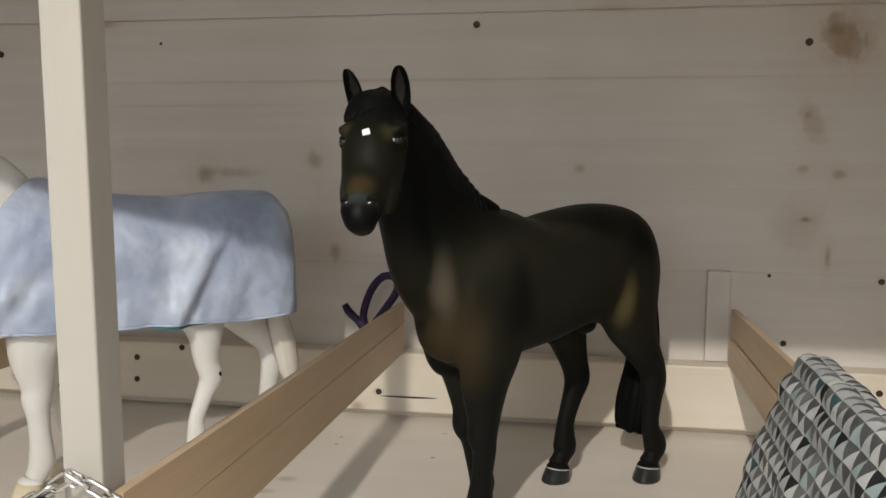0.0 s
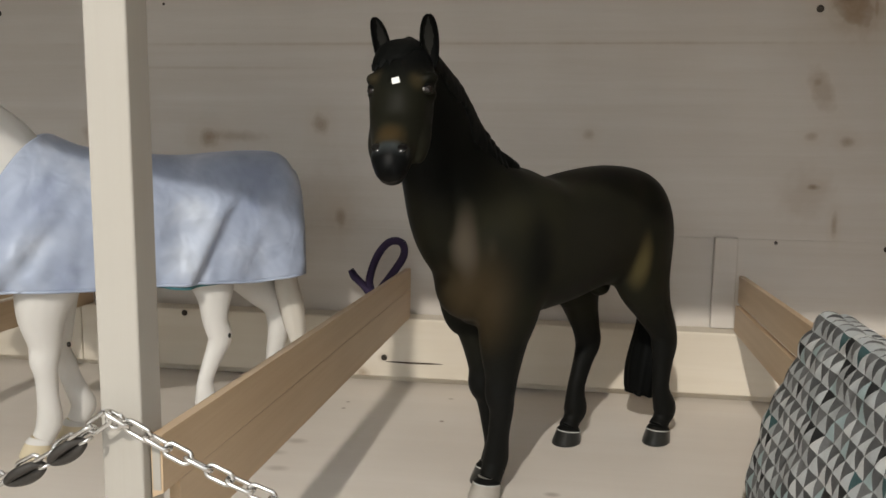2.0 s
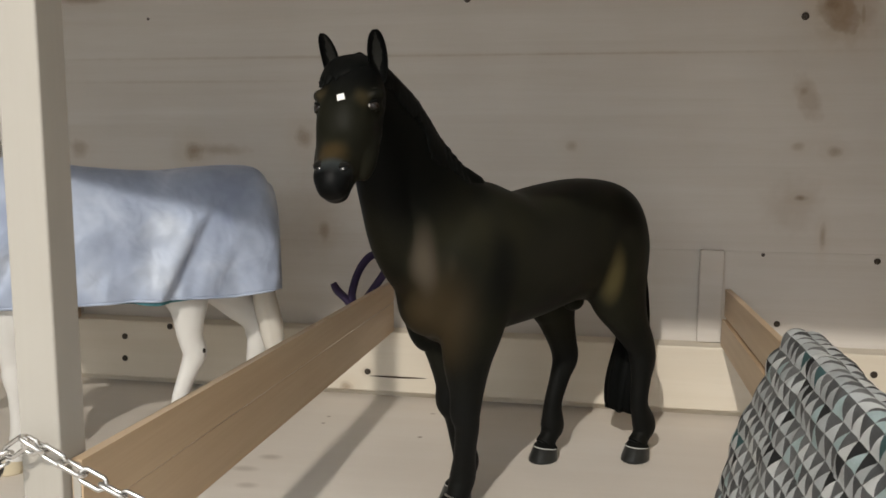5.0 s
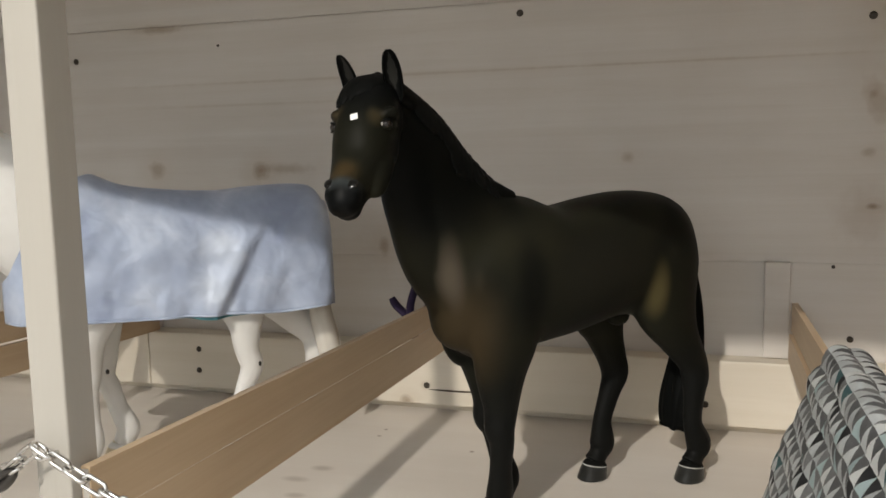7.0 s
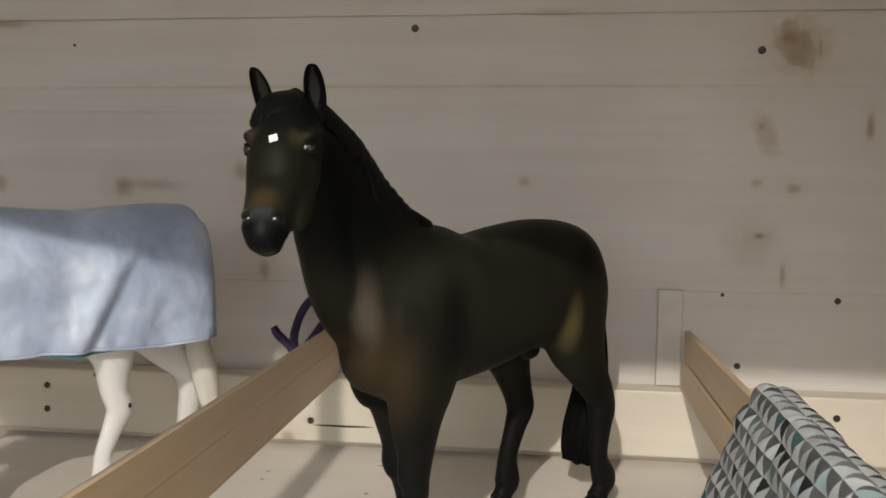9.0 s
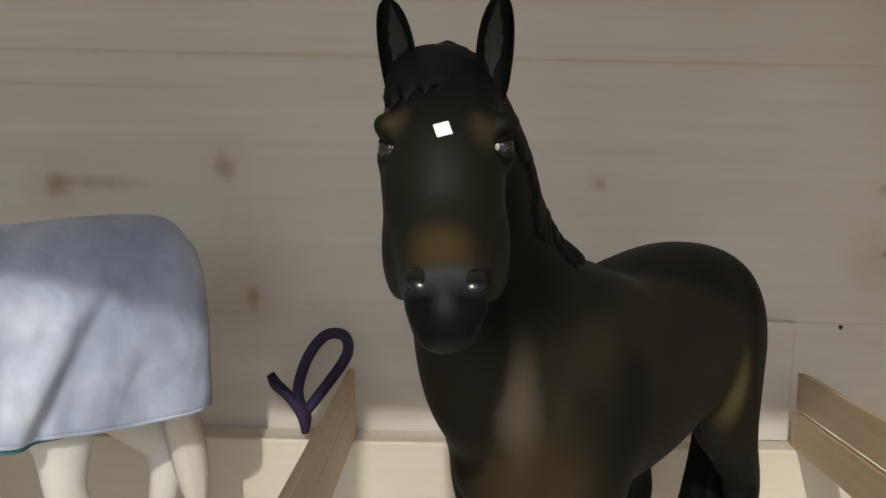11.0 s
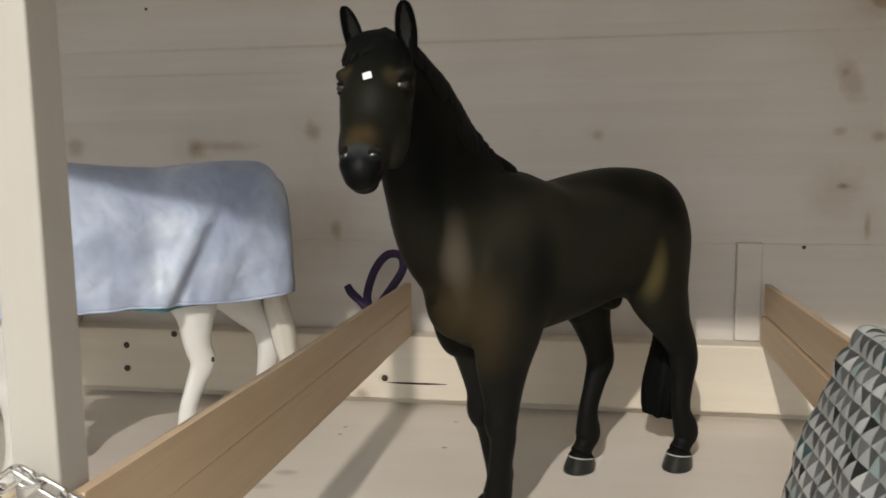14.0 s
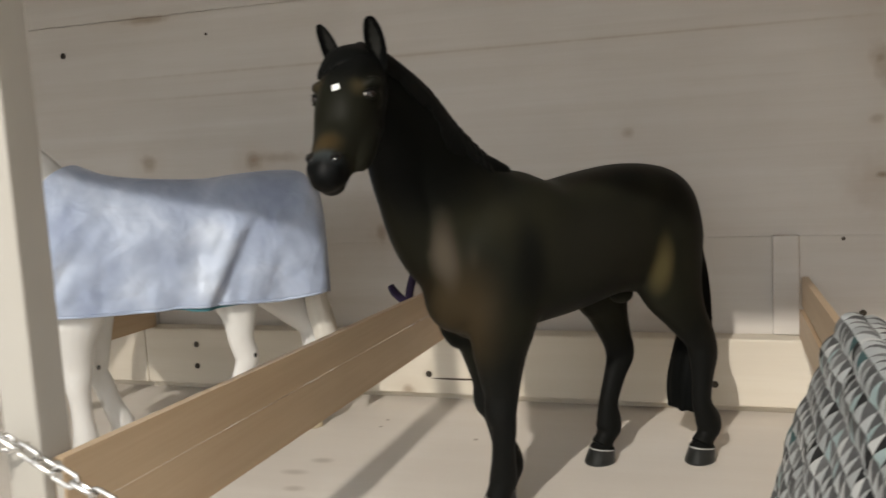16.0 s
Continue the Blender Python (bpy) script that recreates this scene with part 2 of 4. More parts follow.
    level = maths(t, "ADD", maths(t, "SUBTRACT", sep.outputs["Z"], 0.1915), maths(t, "MULTIPLY", maths(t, "ABSOLUTE", across.outputs["Value"]), 0.25))
    c = mixed(t, k, c, ramp(t, level, [(0.0130, (0.0016, 0.0019, 0.0020)), (0.0144, (0.030, 0.035, 0.036))]))
    t.links.new(mixed(t, k, (0.50, 0.50, 0.50), (0.48, 0.48, 0.48)), b.inputs["Roughness"])
    t.links.new(mixed(t, k, (0.060, 0.060, 0.060), (0.09, 0.09, 0.09)), b.inputs["Specular IOR Level"])
    rel = node(t, "ShaderNodeVectorMath", op="SUBTRACT")
    t.links.new(co, rel.inputs[0])
    rel.inputs[1].default_value = (0.1592, 0.0352, 0.2338)
    inside = None
    for way, reach in (((-0.58, 0.73, 0.36), 0.0017), ((0.0, -0.38, 0.92), 0.0016), ((0.6, 0.48, 0.64), 0.008)):
        dot = node(t, "ShaderNodeVectorMath", op="DOT_PRODUCT")
        t.links.new(rel.outputs[0], dot.inputs[0])
        dot.inputs[1].default_value = way
        w = maths(t, "LESS_THAN", maths(t, "ABSOLUTE", dot.outputs["Value"]), reach)
        inside = w if inside is None else maths(t, "MULTIPLY", inside, w)
    c = mixed(t, inside, c, (0.84, 0.84, 0.82))
    t.links.new(c, b.inputs["Base Color"])
    n2 = node(t, "ShaderNodeTexNoise", Scale=350.0, Detail=2.0)
    t.links.new(co, n2.inputs["Vector"])
    bump = node(t, "ShaderNodeBump", Strength=0.12, Distance=0.0003)
    t.links.new(n2.outputs[0], bump.inputs["Height"])
    t.links.new(bump.outputs[0], b.inputs["Normal"])
    return m


def coat_white():
    m, t, b = material("white_coat", 0.45)
    co = t.nodes.new("ShaderNodeTexCoord").outputs["Object"]
    n1 = node(t, "ShaderNodeTexNoise", Scale=22.0, Detail=3.0)
    t.links.new(co, n1.inputs["Vector"])
    c = ramp(t, n1.outputs[0], [(0.3, (0.71, 0.70, 0.68)), (0.75, (0.62, 0.61, 0.58))])
    t.links.new(c, b.inputs["Base Color"])
    return m


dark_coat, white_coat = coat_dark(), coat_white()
white_hair, _, _ = material("white_tail_hair", 0.6, 0.0, (0.62, 0.59, 0.53))
hoof_yellow, _, _ = material("hoof_yellow", 0.5, 0.0, (0.64, 0.56, 0.40))


def satin():
    """Shiny crumpled satin: broad soft gloss, small creases, and a blue to grey drift that paints in lit patches."""
    m, t, b = material("pale_blue_satin", 0.45, 0.08)
    b.inputs["Specular IOR Level"].default_value = 0.35
    b.inputs["Sheen Weight"].default_value = 0.12
    co = t.nodes.new("ShaderNodeTexCoord").outputs["Object"]
    n1 = node(t, "ShaderNodeTexNoise", Scale=26.0, Detail=3.0, Distortion=0.25)
    t.links.new(co, n1.inputs["Vector"])
    c = ramp(t, n1.outputs[0], [(0.30, (0.265, 0.315, 0.440)), (0.52, (0.375, 0.435, 0.565)), (0.72, (0.53, 0.59, 0.70))])
    t.links.new(c, b.inputs["Base Color"])
    n2 = node(t, "ShaderNodeTexNoise", Scale=55.0, Detail=2.0, Roughness=0.5, Distortion=0.4)
    t.links.new(co, n2.inputs["Vector"])
    n3 = node(t, "ShaderNodeTexNoise", Scale=600.0, Detail=1.0)
    t.links.new(co, n3.inputs["Vector"])
    weave = node(t, "ShaderNodeBump", Strength=0.25, Distance=0.0001)
    t.links.new(n3.outputs[0], weave.inputs["Height"])
    bump = node(t, "ShaderNodeBump", Strength=0.8, Distance=0.0024)
    t.links.new(n2.outputs[0], bump.inputs["Height"])
    t.links.new(weave.outputs[0], bump.inputs["Normal"])
    t.links.new(bump.outputs[0], b.inputs["Normal"])
    r = ramp(t, n1.outputs[0], [(0.3, (0.55, 0.55, 0.55)), (0.7, (0.42, 0.42, 0.42))])
    t.links.new(r, b.inputs["Roughness"])
    return m


def triangle_print():
    """Rows of small triangles in greys, some black, some pale teal; laid out by the cloth's own two lengths in metres."""
    m, t, b = material("triangle_print_cotton", 0.75)
    uv = t.nodes.new("ShaderNodeUVMap")
    uv.uv_map = "cloth"
    sep = t.nodes.new("ShaderNodeSeparateXYZ")
    t.links.new(uv.outputs[0], sep.inputs[0])
    sway = node(t, "ShaderNodeTexNoise", Scale=45.0, Detail=2.0)
    t.links.new(uv.outputs[0], sway.inputs["Vector"])
    slip = maths(t, "MULTIPLY", maths(t, "SUBTRACT", sway.outputs[0], 0.5), 0.0016)
    v = maths(t, "DIVIDE", maths(t, "ADD", sep.outputs["Y"], slip), 0.0082)
    row = maths(t, "FLOOR", v)
    u = maths(t, "ADD", maths(t, "DIVIDE", sep.outputs["X"], 0.0099), maths(t, "MULTIPLY", row, 0.5))
    col = maths(t, "FLOOR", u)
    fu, fv = maths(t, "FRACT", u), maths(t, "FRACT", v)
    tent = maths(t, "SUBTRACT", 1.0, maths(t, "ABSOLUTE", maths(t, "SUBTRACT", maths(t, "MULTIPLY", fu, 2.0), 1.0)))
    up = maths(t, "LESS_THAN", fv, tent)
    side = maths(t, "GREATER_THAN", fu, 0.5)
    key = t.nodes.new("ShaderNodeCombineXYZ")
    t.links.new(maths(t, "ADD", col, maths(t, "MULTIPLY", maths(t, "SUBTRACT", 1.0, up), side)), key.inputs[0])
    t.links.new(row, key.inputs[1])
    t.links.new(up, key.inputs[2])
    wn = t.nodes.new("ShaderNodeTexWhiteNoise")
    wn.noise_dimensions = "3D"
    t.links.new(key.outputs[0], wn.inputs[0])
    lightish = ramp(t, wn.outputs[0], [(0.0, (0.62, 0.65, 0.66)), (0.35, (0.74, 0.77, 0.78)), (0.65, (0.84, 0.86, 0.86)), (0.85, (0.56, 0.68, 0.69))])
    darkish = ramp(t, wn.outputs[0], [(0.0, (0.035, 0.036, 0.038)), (0.15, (0.17, 0.175, 0.18)), (0.5, (0.27, 0.275, 0.28)), (0.78, (0.14, 0.145, 0.15)), (0.93, (0.09, 0.18, 0.19))])
    for o in (lightish, darkish):
        o.node.color_ramp.interpolation = "CONSTANT"
    c = mixed(t, up, darkish, lightish)
    co = t.nodes.new("ShaderNodeTexCoord").outputs["Object"]
    n2 = node(t, "ShaderNodeTexNoise", Scale=900.0, Detail=2.0)
    t.links.new(co, n2.inputs["Vector"])
    c = mixed(t, 0.25, c, n2.outputs[0], "SOFT_LIGHT")
    t.links.new(c, b.inputs["Base Color"])
    bump = node(t, "ShaderNodeBump", Strength=0.3, Distance=0.0004)
    t.links.new(n2.outputs[0], bump.inputs["Height"])
    t.links.new(bump.outputs[0], b.inputs["Normal"])
    return m


blue_satin, print_cotton = satin(), triangle_print()


# ---------------------------------------------------------------- mesh helpers
def mesh_from(name, bm, mats, smooth=False):
    me = bpy.data.meshes.new(name)
    bm.normal_update()
    bm.to_mesh(me)
    bm.free()
    for m in mats if isinstance(mats, (list, tuple)) else [mats]:
        me.materials.append(m)
    if smooth:
        me.polygons.foreach_set("use_smooth", [True] * len(me.polygons))
    return me


def thing(name, bm, mat, label, category, group="", kind="", smooth=False, at=(0, 0, 0)):
    ob = new(name, mesh_from(name, bm, mat, smooth) if bm else None)
    ob.location = at
    return tagged(ob, label, category, group, kind)


def part(name, bm, mat, parent, label="", smooth=False):
    ob = new(name, mesh_from(name, bm, mat, smooth))
    ob.parent = parent
    return tagged(ob, label)


def box(lo, hi, bevel=0.001, bm=None):
    """A box with eased edges between two corners."""
    bm = bm or bmesh.new()
    r = bmesh.ops.create_cube(bm, size=1.0)
    vs = r["verts"]
    for v in vs:
        v.co = Vector([lo[i] if v.co[i] < 0 else hi[i] for i in range(3)])
    if bevel:
        es = {e for v in vs for e in v.link_edges}
        bmesh.ops.bevel(bm, geom=list(es), offset=bevel, segments=2, affect="EDGES", profile=0.5)
    return bm


def slanted(front, back, thick, z_front, z_back, bevel=0.0008, rip=(0.0, 0.0)):
    """A board on edge that runs from one plan point to another; z pairs are bottom and top at each end, rip drops them on the far face."""
    bm = bmesh.new()
    f, b = Vector((*front, 0)), Vector((*back, 0))
    side = Vector((-(b - f).y, (b - f).x, 0)).normalized() * thick / 2
    vs = []
    for p, zz in ((f, z_front), (b, z_back)):
        for s in (-1, 1):
            for z, drop in zip(zz, rip):
                vs.append(bm.verts.new(p + side * s + Vector((0, 0, z - (drop if s > 0 else 0.0)))))
    for a in ((0, 1, 3, 2), (4, 6, 7, 5), (0, 4, 5, 1), (2, 3, 7, 6), (1, 5, 7, 3), (0, 2, 6, 4)):
        bm.faces.new([vs[i] for i in a])
    bmesh.ops.recalc_face_normals(bm, faces=bm.faces)
    bmesh.ops.bevel(bm, geom=list(bm.edges), offset=bevel, segments=2, affect="EDGES", profile=0.5)
    return bm


def smooth_path(rows, n):
    """Catmull-Rom through rows of numbers."""
    a = np.array(rows, float)
    k = len(a)
    out = []
    for s in np.linspace(0, k - 1, n):
        i = min(int(s), k - 2)
        u = s - i
        p0, p1, p2, p3 = a[max(i - 1, 0)], a[i], a[i + 1], a[min(i + 2, k - 1)]
        out.append(0.5 * (2 * p1 + (p2 - p0) * u + (2 * p0 - 5 * p1 + 4 * p2 - p3) * u * u + (3 * p1 - p0 - 3 * p2 + p3) * u ** 3))
    return np.array(out)


def tube(bm, rows, side=(0, 1, 0), n=24, ring=20, mat=0, power=2.0, wave=None):
    """A closed limb through rows (x, y, z, half width along side, half depth across)."""
    p = smooth_path(rows, n)
    loops = []
    s0 = Vector(side)
    for i in range(n):
        c = Vector(p[i][:3])
        t = (Vector(p[min(i + 1, n - 1)][:3]) - Vector(p[max(i - 1, 0)][:3])).normalized()
        s = (s0 - t * s0.dot(t)).normalized()
        u = t.cross(s)
        loop = []
        for j in range(ring):
            a = 2 * math.pi * j / ring
            ca, sa = math.cos(a), math.sin(a)
            ca = math.copysign(abs(ca) ** (2 / power), ca)
            sa = math.copysign(abs(sa) ** (2 / power), sa)
            k = 1.0 + (wave(i / (n - 1), a) if wave else 0.0)
            loop.append(bm.verts.new(c + s * (p[i][3] * ca * k) + u * (p[i][4] * sa * k)))
        loops.append(loop)
    made = []
    for A, B in zip(loops, loops[1:]):
        for j in range(ring):
            made.append(bm.faces.new((A[j], A[(j + 1) % ring], B[(j + 1) % ring], B[j])))
    made.append(bm.faces.new(loops[0][::-1]))
    made.append(bm.faces.new(loops[-1]))
    for f in made:
        f.material_index, f.smooth = mat, True
    return made


def blob(bm, at, r, mat=0, turn=None):
    res = bmesh.ops.create_icosphere(bm, subdivisions=3, radius=1.0)
    m = Matrix.Translation(at) @ (turn or Matrix.Identity(4)) @ Matrix.Diagonal((*r, 1))
    for v in res["verts"]:
        v.co = m @ v.co
    for f in {f for v in res["verts"] for f in v.link_faces}:
        f.material_index, f.smooth = mat, True


def fused(bm, voxel, rounds):
    """One skin over overlapping limbs."""
    me = bpy.data.meshes.new("limbs")
    bmesh.ops.recalc_face_normals(bm, faces=bm.faces)
    bm.to_mesh(me)
    bm.free()
    ob = new("limbs", me)
    r = ob.modifiers.new("skin", "REMESH")
    r.mode, r.voxel_size, r.use_smooth_shade = "VOXEL", voxel, True
    s = ob.modifiers.new("ease", "SMOOTH")
    s.factor, s.iterations = 0.5, rounds
    got = bpy.data.meshes.new_from_object(ob.evaluated_get(bpy.context.evaluated_depsgraph_get()))
    out = bmesh.new()
    out.from_mesh(got)
    bpy.data.objects.remove(ob)
    bpy.data.meshes.remove(me)
    bpy.data.meshes.remove(got)
    for f in out.faces:
        f.material_index, f.smooth = 0, True
    return out


def eased(bm, rounds, weight):
    """Relaxes a skin further, by a weight for each place: flowing flanks beside a crisp head."""
    bm.verts.ensure_lookup_table()
    p = np.array([v.co[:] for v in bm.verts])
    e = np.array([(k.verts[0].index, k.verts[1].index) for k in bm.edges])
    n = len(p)
    count = np.bincount(e.ravel(), minlength=n)[:, None]
    w = weight(p)[:, None]
    for k in range(rounds):
        total = np.stack([np.bincount(e[:, 0], p[e[:, 1], c], n) + np.bincount(e[:, 1], p[e[:, 0], c], n) for c in range(3)], axis=1)
        p = p + 0.5 * w * (total / count - p)
    bm.normal_update()
    for v, q, k in zip(bm.verts, p, w[:, 0]):
        v.co = Vector(q) + v.normal * (0.0004 * k)
    return bm


def hoof(bm, x, y, mat, band, turn=0.0):
    """A sloping hoof with a pale coronet; its sole rests on the floor."""
    n = 22
    rings = [(0.0, 0.0090, 0.0), (0.0006, 0.0097, 0.0), (0.0020, 0.0098, -0.0003), (0.0086, 0.0085, -0.0026), (0.0088, 0.0087, -0.0027), (0.0094, 0.0085, -0.0029), (0.0122, 0.0062, -0.0034)]
    loops = []
    for z, r, dx in rings:
        loop = []
        for j in range(n):
            a = 2 * math.pi * j / n
            px, py = r * 1.12 * math.cos(a) + dx, r * 0.92 * math.sin(a)
            if px < -0.006:
                px = -0.006 + (px + 0.006) * 0.5
            lift = 0.0014 * math.cos(a) * min(1.0, z / 0.008)
            loop.append(bm.verts.new((x + px * math.cos(turn) - py * math.sin(turn), y + px * math.sin(turn) + py * math.cos(turn), z + lift)))
        loops.append(loop)
    for i, (A, B) in enumerate(zip(loops, loops[1:])):
        for j in range(n):
            f = bm.faces.new((A[j], A[(j + 1) % n], B[(j + 1) % n], B[j]))
            f.material_index, f.smooth = (0 if i >= 5 else band if i == 4 else mat), True
    for loop in (loops[0][::-1], loops[-1]):
        f = bm.faces.new(loop)
        f.material_index = mat


def ear(bm, base, tip, face, mat, inner):
    """A pointed, hollow-fronted ear."""
    b, t, face = Vector(base), Vector(tip), Vector(face).normalized()
    b -= (t - b) * 0.35
    up = t - b
    side = up.cross(face).normalized()
    n, m = 25, 25
    outer, inside = [], []
    for i in range(n):
        s = i / (n - 1)
        w = 0.0043 * math.sqrt(max(0.0, 1 - ((s - 0.52) / 0.485) ** 2)) ** 0.9 + 0.0003 + 0.0022 * max(0.0, 0.3 - s)
        c = b + up * s - face * (0.0016 * math.sin(math.pi * s))
        ro, ri = [], []
        for j in range(m):
            a = math.pi * (j / (m - 1))
            off = side * (w * math.cos(a)) - face * (w * 0.85 * math.sin(a))
            ro.append(bm.verts.new(c + off))
            ri.append(bm.verts.new(c + side * (w * 0.86 * math.cos(a)) - face * (w * 0.55 * math.sin(a)) + face * 0.0002))
        outer.append(ro), inside.append(ri)
    for i in range(n - 1):
        for j in range(m - 1):
            f = bm.faces.new((outer[i][j], outer[i][j + 1], outer[i + 1][j + 1], outer[i + 1][j]))
            f.material_index, f.smooth = mat, True
            f = bm.faces.new((inside[i][j + 1], inside[i][j], inside[i + 1][j], inside[i + 1][j + 1]))
            f.material_index, f.smooth = (inner if 0.25 < i / n < 0.92 and abs(j - 11.5) < 4.6 * math.sin(math.pi * (i / n - 0.25) / 0.67) else mat), True
        for j in (0, m - 1):
            f = bm.faces.new((outer[i][j], outer[i + 1][j], inside[i + 1][j], inside[i][j]))
            f.material_index, f.smooth = mat, True


# ---------------------------------------------------------------- the toy stable
stable_wall = thing("wall_back", box((-0.74, 0.7318, -0.02), (0.3095, 0.748, 0.56), 0.001), wall_wood, "pale pine back wall of the toy stable", "wall", kind="structure")
for z0, z1 in ((-0.018, 0.12955), (0.12960, 0.3336), (0.3347, 0.535)):
    part("plank", box((-0.74, 0.7118, z0), (0.3095, 0.7315, z1), 0.0003), wall_wood, stable_wall)
part("tongue", box((-0.7395, 0.7132, 0.3322), (0.3090, 0.7300, 0.3361), 0.0003), wall_wood, stable_wall)
thing("floor", box((-0.74, 0.235, -0.018), (0.3095, 0.7115, 0.0), 0.001), floor_wood, "pale planed pine floor of the toy stable with small knots", "floor", kind="structure")
skirting = thing("baseboard", box((-0.4350, 0.6908, 0.0064), (0.3095, 0.7116, 0.0570), 0.0014), base_wood, "pale pine board screwed along the foot of the wall", "baseboard", kind="structure")
part("board", box((-0.74, 0.6908, 0.0064), (-0.4356, 0.7116, 0.0570), 0.0014), base_wood, skirting)
part("plinth", box((-0.74, 0.7010, 0.0002), (0.3095, 0.7114, 0.0062), 0.0004), base_wood, skirting, "recessed foot strip")
# roof out of view, white to bounce light onto the horses' backs
thing("ceiling", box((-0.74, 0.2035, 0.5355), (0.3095, 0.7480, 0.556), 0.001), bounce_white, "unseen white roof board that overhangs the stable front and bounces light down", "ceiling", kind="structure")
# unseen board; its lower edge is set to cut the lamp across the wall
thing("trim_front", box((-0.74, 0.1900, 0.3920), (0.3095, 0.2033, 0.556), 0.001), post_wood, "unseen pale pine fascia board along the roof edge, set to shade the wall", "fascia", kind="structure")
thing("wall_left", box((-0.756, 0.2370, -0.018), (-0.7405, 0.7480, 0.556), 0.001), wall_wood, "pale pine end wall of the toy stable", "wall", kind="structure")
# out of view; brought close and brown to darken the back wall's right
thing("wall_right", box((0.3100, 0.2370, -0.018), (0.3255, 0.7480, 0.556), 0.001), rail_wood, "unseen warm brown pine end wall that dims the right of the toy stable", "wall", kind="structure")

for x in (-0.451, 0.1012):
    thing("wall_batten", box((x, 0.7056, 0.0575), (x + 0.018, 0.7116, 0.1305), 0.0008), wall_wood,
          "short pale pine batten that carries the stall rails", "batten", "battens on the back wall")

# stall posts: tall one between the two stalls, a low one at the other side
thing("stall_post", box((-0.1680, 0.2705, 0.0), (-0.1532, 0.2850, 0.5350), 0.0008), post_wood, "tall square pale pine post at the stall front", "post", "stall posts")
thing("stall_post", box((0.1118, 0.2645, 0.0), (0.1260, 0.2790, 0.1455), 0.0010), post_wood, "low square pale pine post with a blunt top", "post", "stall posts")
thing("stall_post", box((-0.4500, 0.2710, 0.0), (-0.4350, 0.2860, 0.1460), 0.0010), post_wood, "low square pale pine post with a blunt top", "post", "stall posts")


def rails(front, back, heights, step=0.0, rip=0.0):
    """A partition of two pine boards on edge with a narrow slit between them."""
    base = tagged(new("stall_partition"), "low stall partition of two warm brown pine rails", "partition", "stall partitions")
    base.location = (front[0], front[1], 0)
    f, b = (0.0, 0.0), (back[0] - front[0], back[1] - front[1])
    for i, (zf, zb) in enumerate(heights):
        board = part("rail", slanted((f[0] - (0.0 if i else step), f[1] + (0.0 if i else 0.0125)), (b[0] - (0.0 if i else step), b[1]), 0.0042, zf, zb, 0.00010, (rip * 0.62, 0.0) if i else (0.0, rip)), rail_wood, base, "upper warm brown pine rail" if i else "lower warm brown pine rail")
    # sawn end of the upper rail
    z0, z1 = heights[1][0]
    part("end_grain", box((-0.0014, -0.0004, z0 + 0.0010), (0.0014, 0.0006, z1 - 0.0010), 0.0), post_wood, board, "pale sawn rail end")


WIDE = (((0.0630, 0.0878), (0.0570, 0.0779)), ((0.0905, 0.1165), (0.0805, 0.1015)))
NARROW = (((0.0622, 0.0878), (0.0565, 0.0809)), ((0.0882, 0.1090), (0.0813, 0.0980)))
rails((-0.1506, 0.2750), (-0.1444, 0.6995), NARROW, 0.0, 0.0030)
rails((0.1210, 0.2795), (0.1222, 0.6995), WIDE, 0.0016)
rails((-0.4380, 0.2872), (-0.4300, 0.6995), WIDE)


def screw(x, z, y=0.6906, r=0.0026):
    bm = bmesh.new()
    n = 16
    loops = []
    for rr, dy in ((r, 0.0), (r, -0.0004), (r * 0.8, -0.0009), (r * 0.34, -0.0009), (r * 0.3, -0.0002)):
        loops.append([bm.verts.new((rr * math.cos(2 * math.pi * j / n), dy, rr * math.sin(2 * math.pi * j / n))) for j in range(n)])
    for A, B in zip(loops, loops[1:]):
        for j in range(n):
            bm.faces.new((A[j], A[(j + 1) % n], B[(j + 1) % n], B[j]))
    bm.faces.new(loops[-1])
    bm.faces.new(loops[0][::-1])
    bmesh.ops.recalc_face_normals(bm, faces=bm.faces)
    thing("screw", bm, screw_metal, "small dark countersunk screw in pale pine", "screw", "screws", at=(x, y, z))


for x, z in ((-0.3812, 0.0429), (-0.3820, 0.0233), (0.0590, 0.0455), (0.0600, 0.0228), (-0.1627, 0.0232), (0.228, 0.042), (-0.3385, 0.0535)):
    screw(x, z)
for x, z in ((0.1486, 0.1271), (0.2311, 0.1245), (-0.0846, 0.3249), (0.1692, 0.3066), (-0.512, 0.308), (0.1615, 0.0732)):
    screw(x, z, 0.7116, 0.0028 if z > 0.3 else 0.0014 if x < 0.15 else 0.0024)
screw(-0.3585, 0.3147, 0.7116, 0.0012)

# a split in the board
split = bmesh.new()
tube(split, [(-0.1610, 0.6909, 0.0196, 0.0004, 0.0002), (-0.1500, 0.6908, 0.0196, 0.0006, 0.0007), (-0.1350, 0.6908, 0.0195, 0.0006, 0.0008), (-0.1220, 0.6908, 0.0197, 0.0005, 0.0006), (-0.1130, 0.6909, 0.0196, 0.0003, 0.0002)], side=(0, 1, 0), n=24, ring=8)
part("split", split, split_brown, skirting, "dark split in the grain")


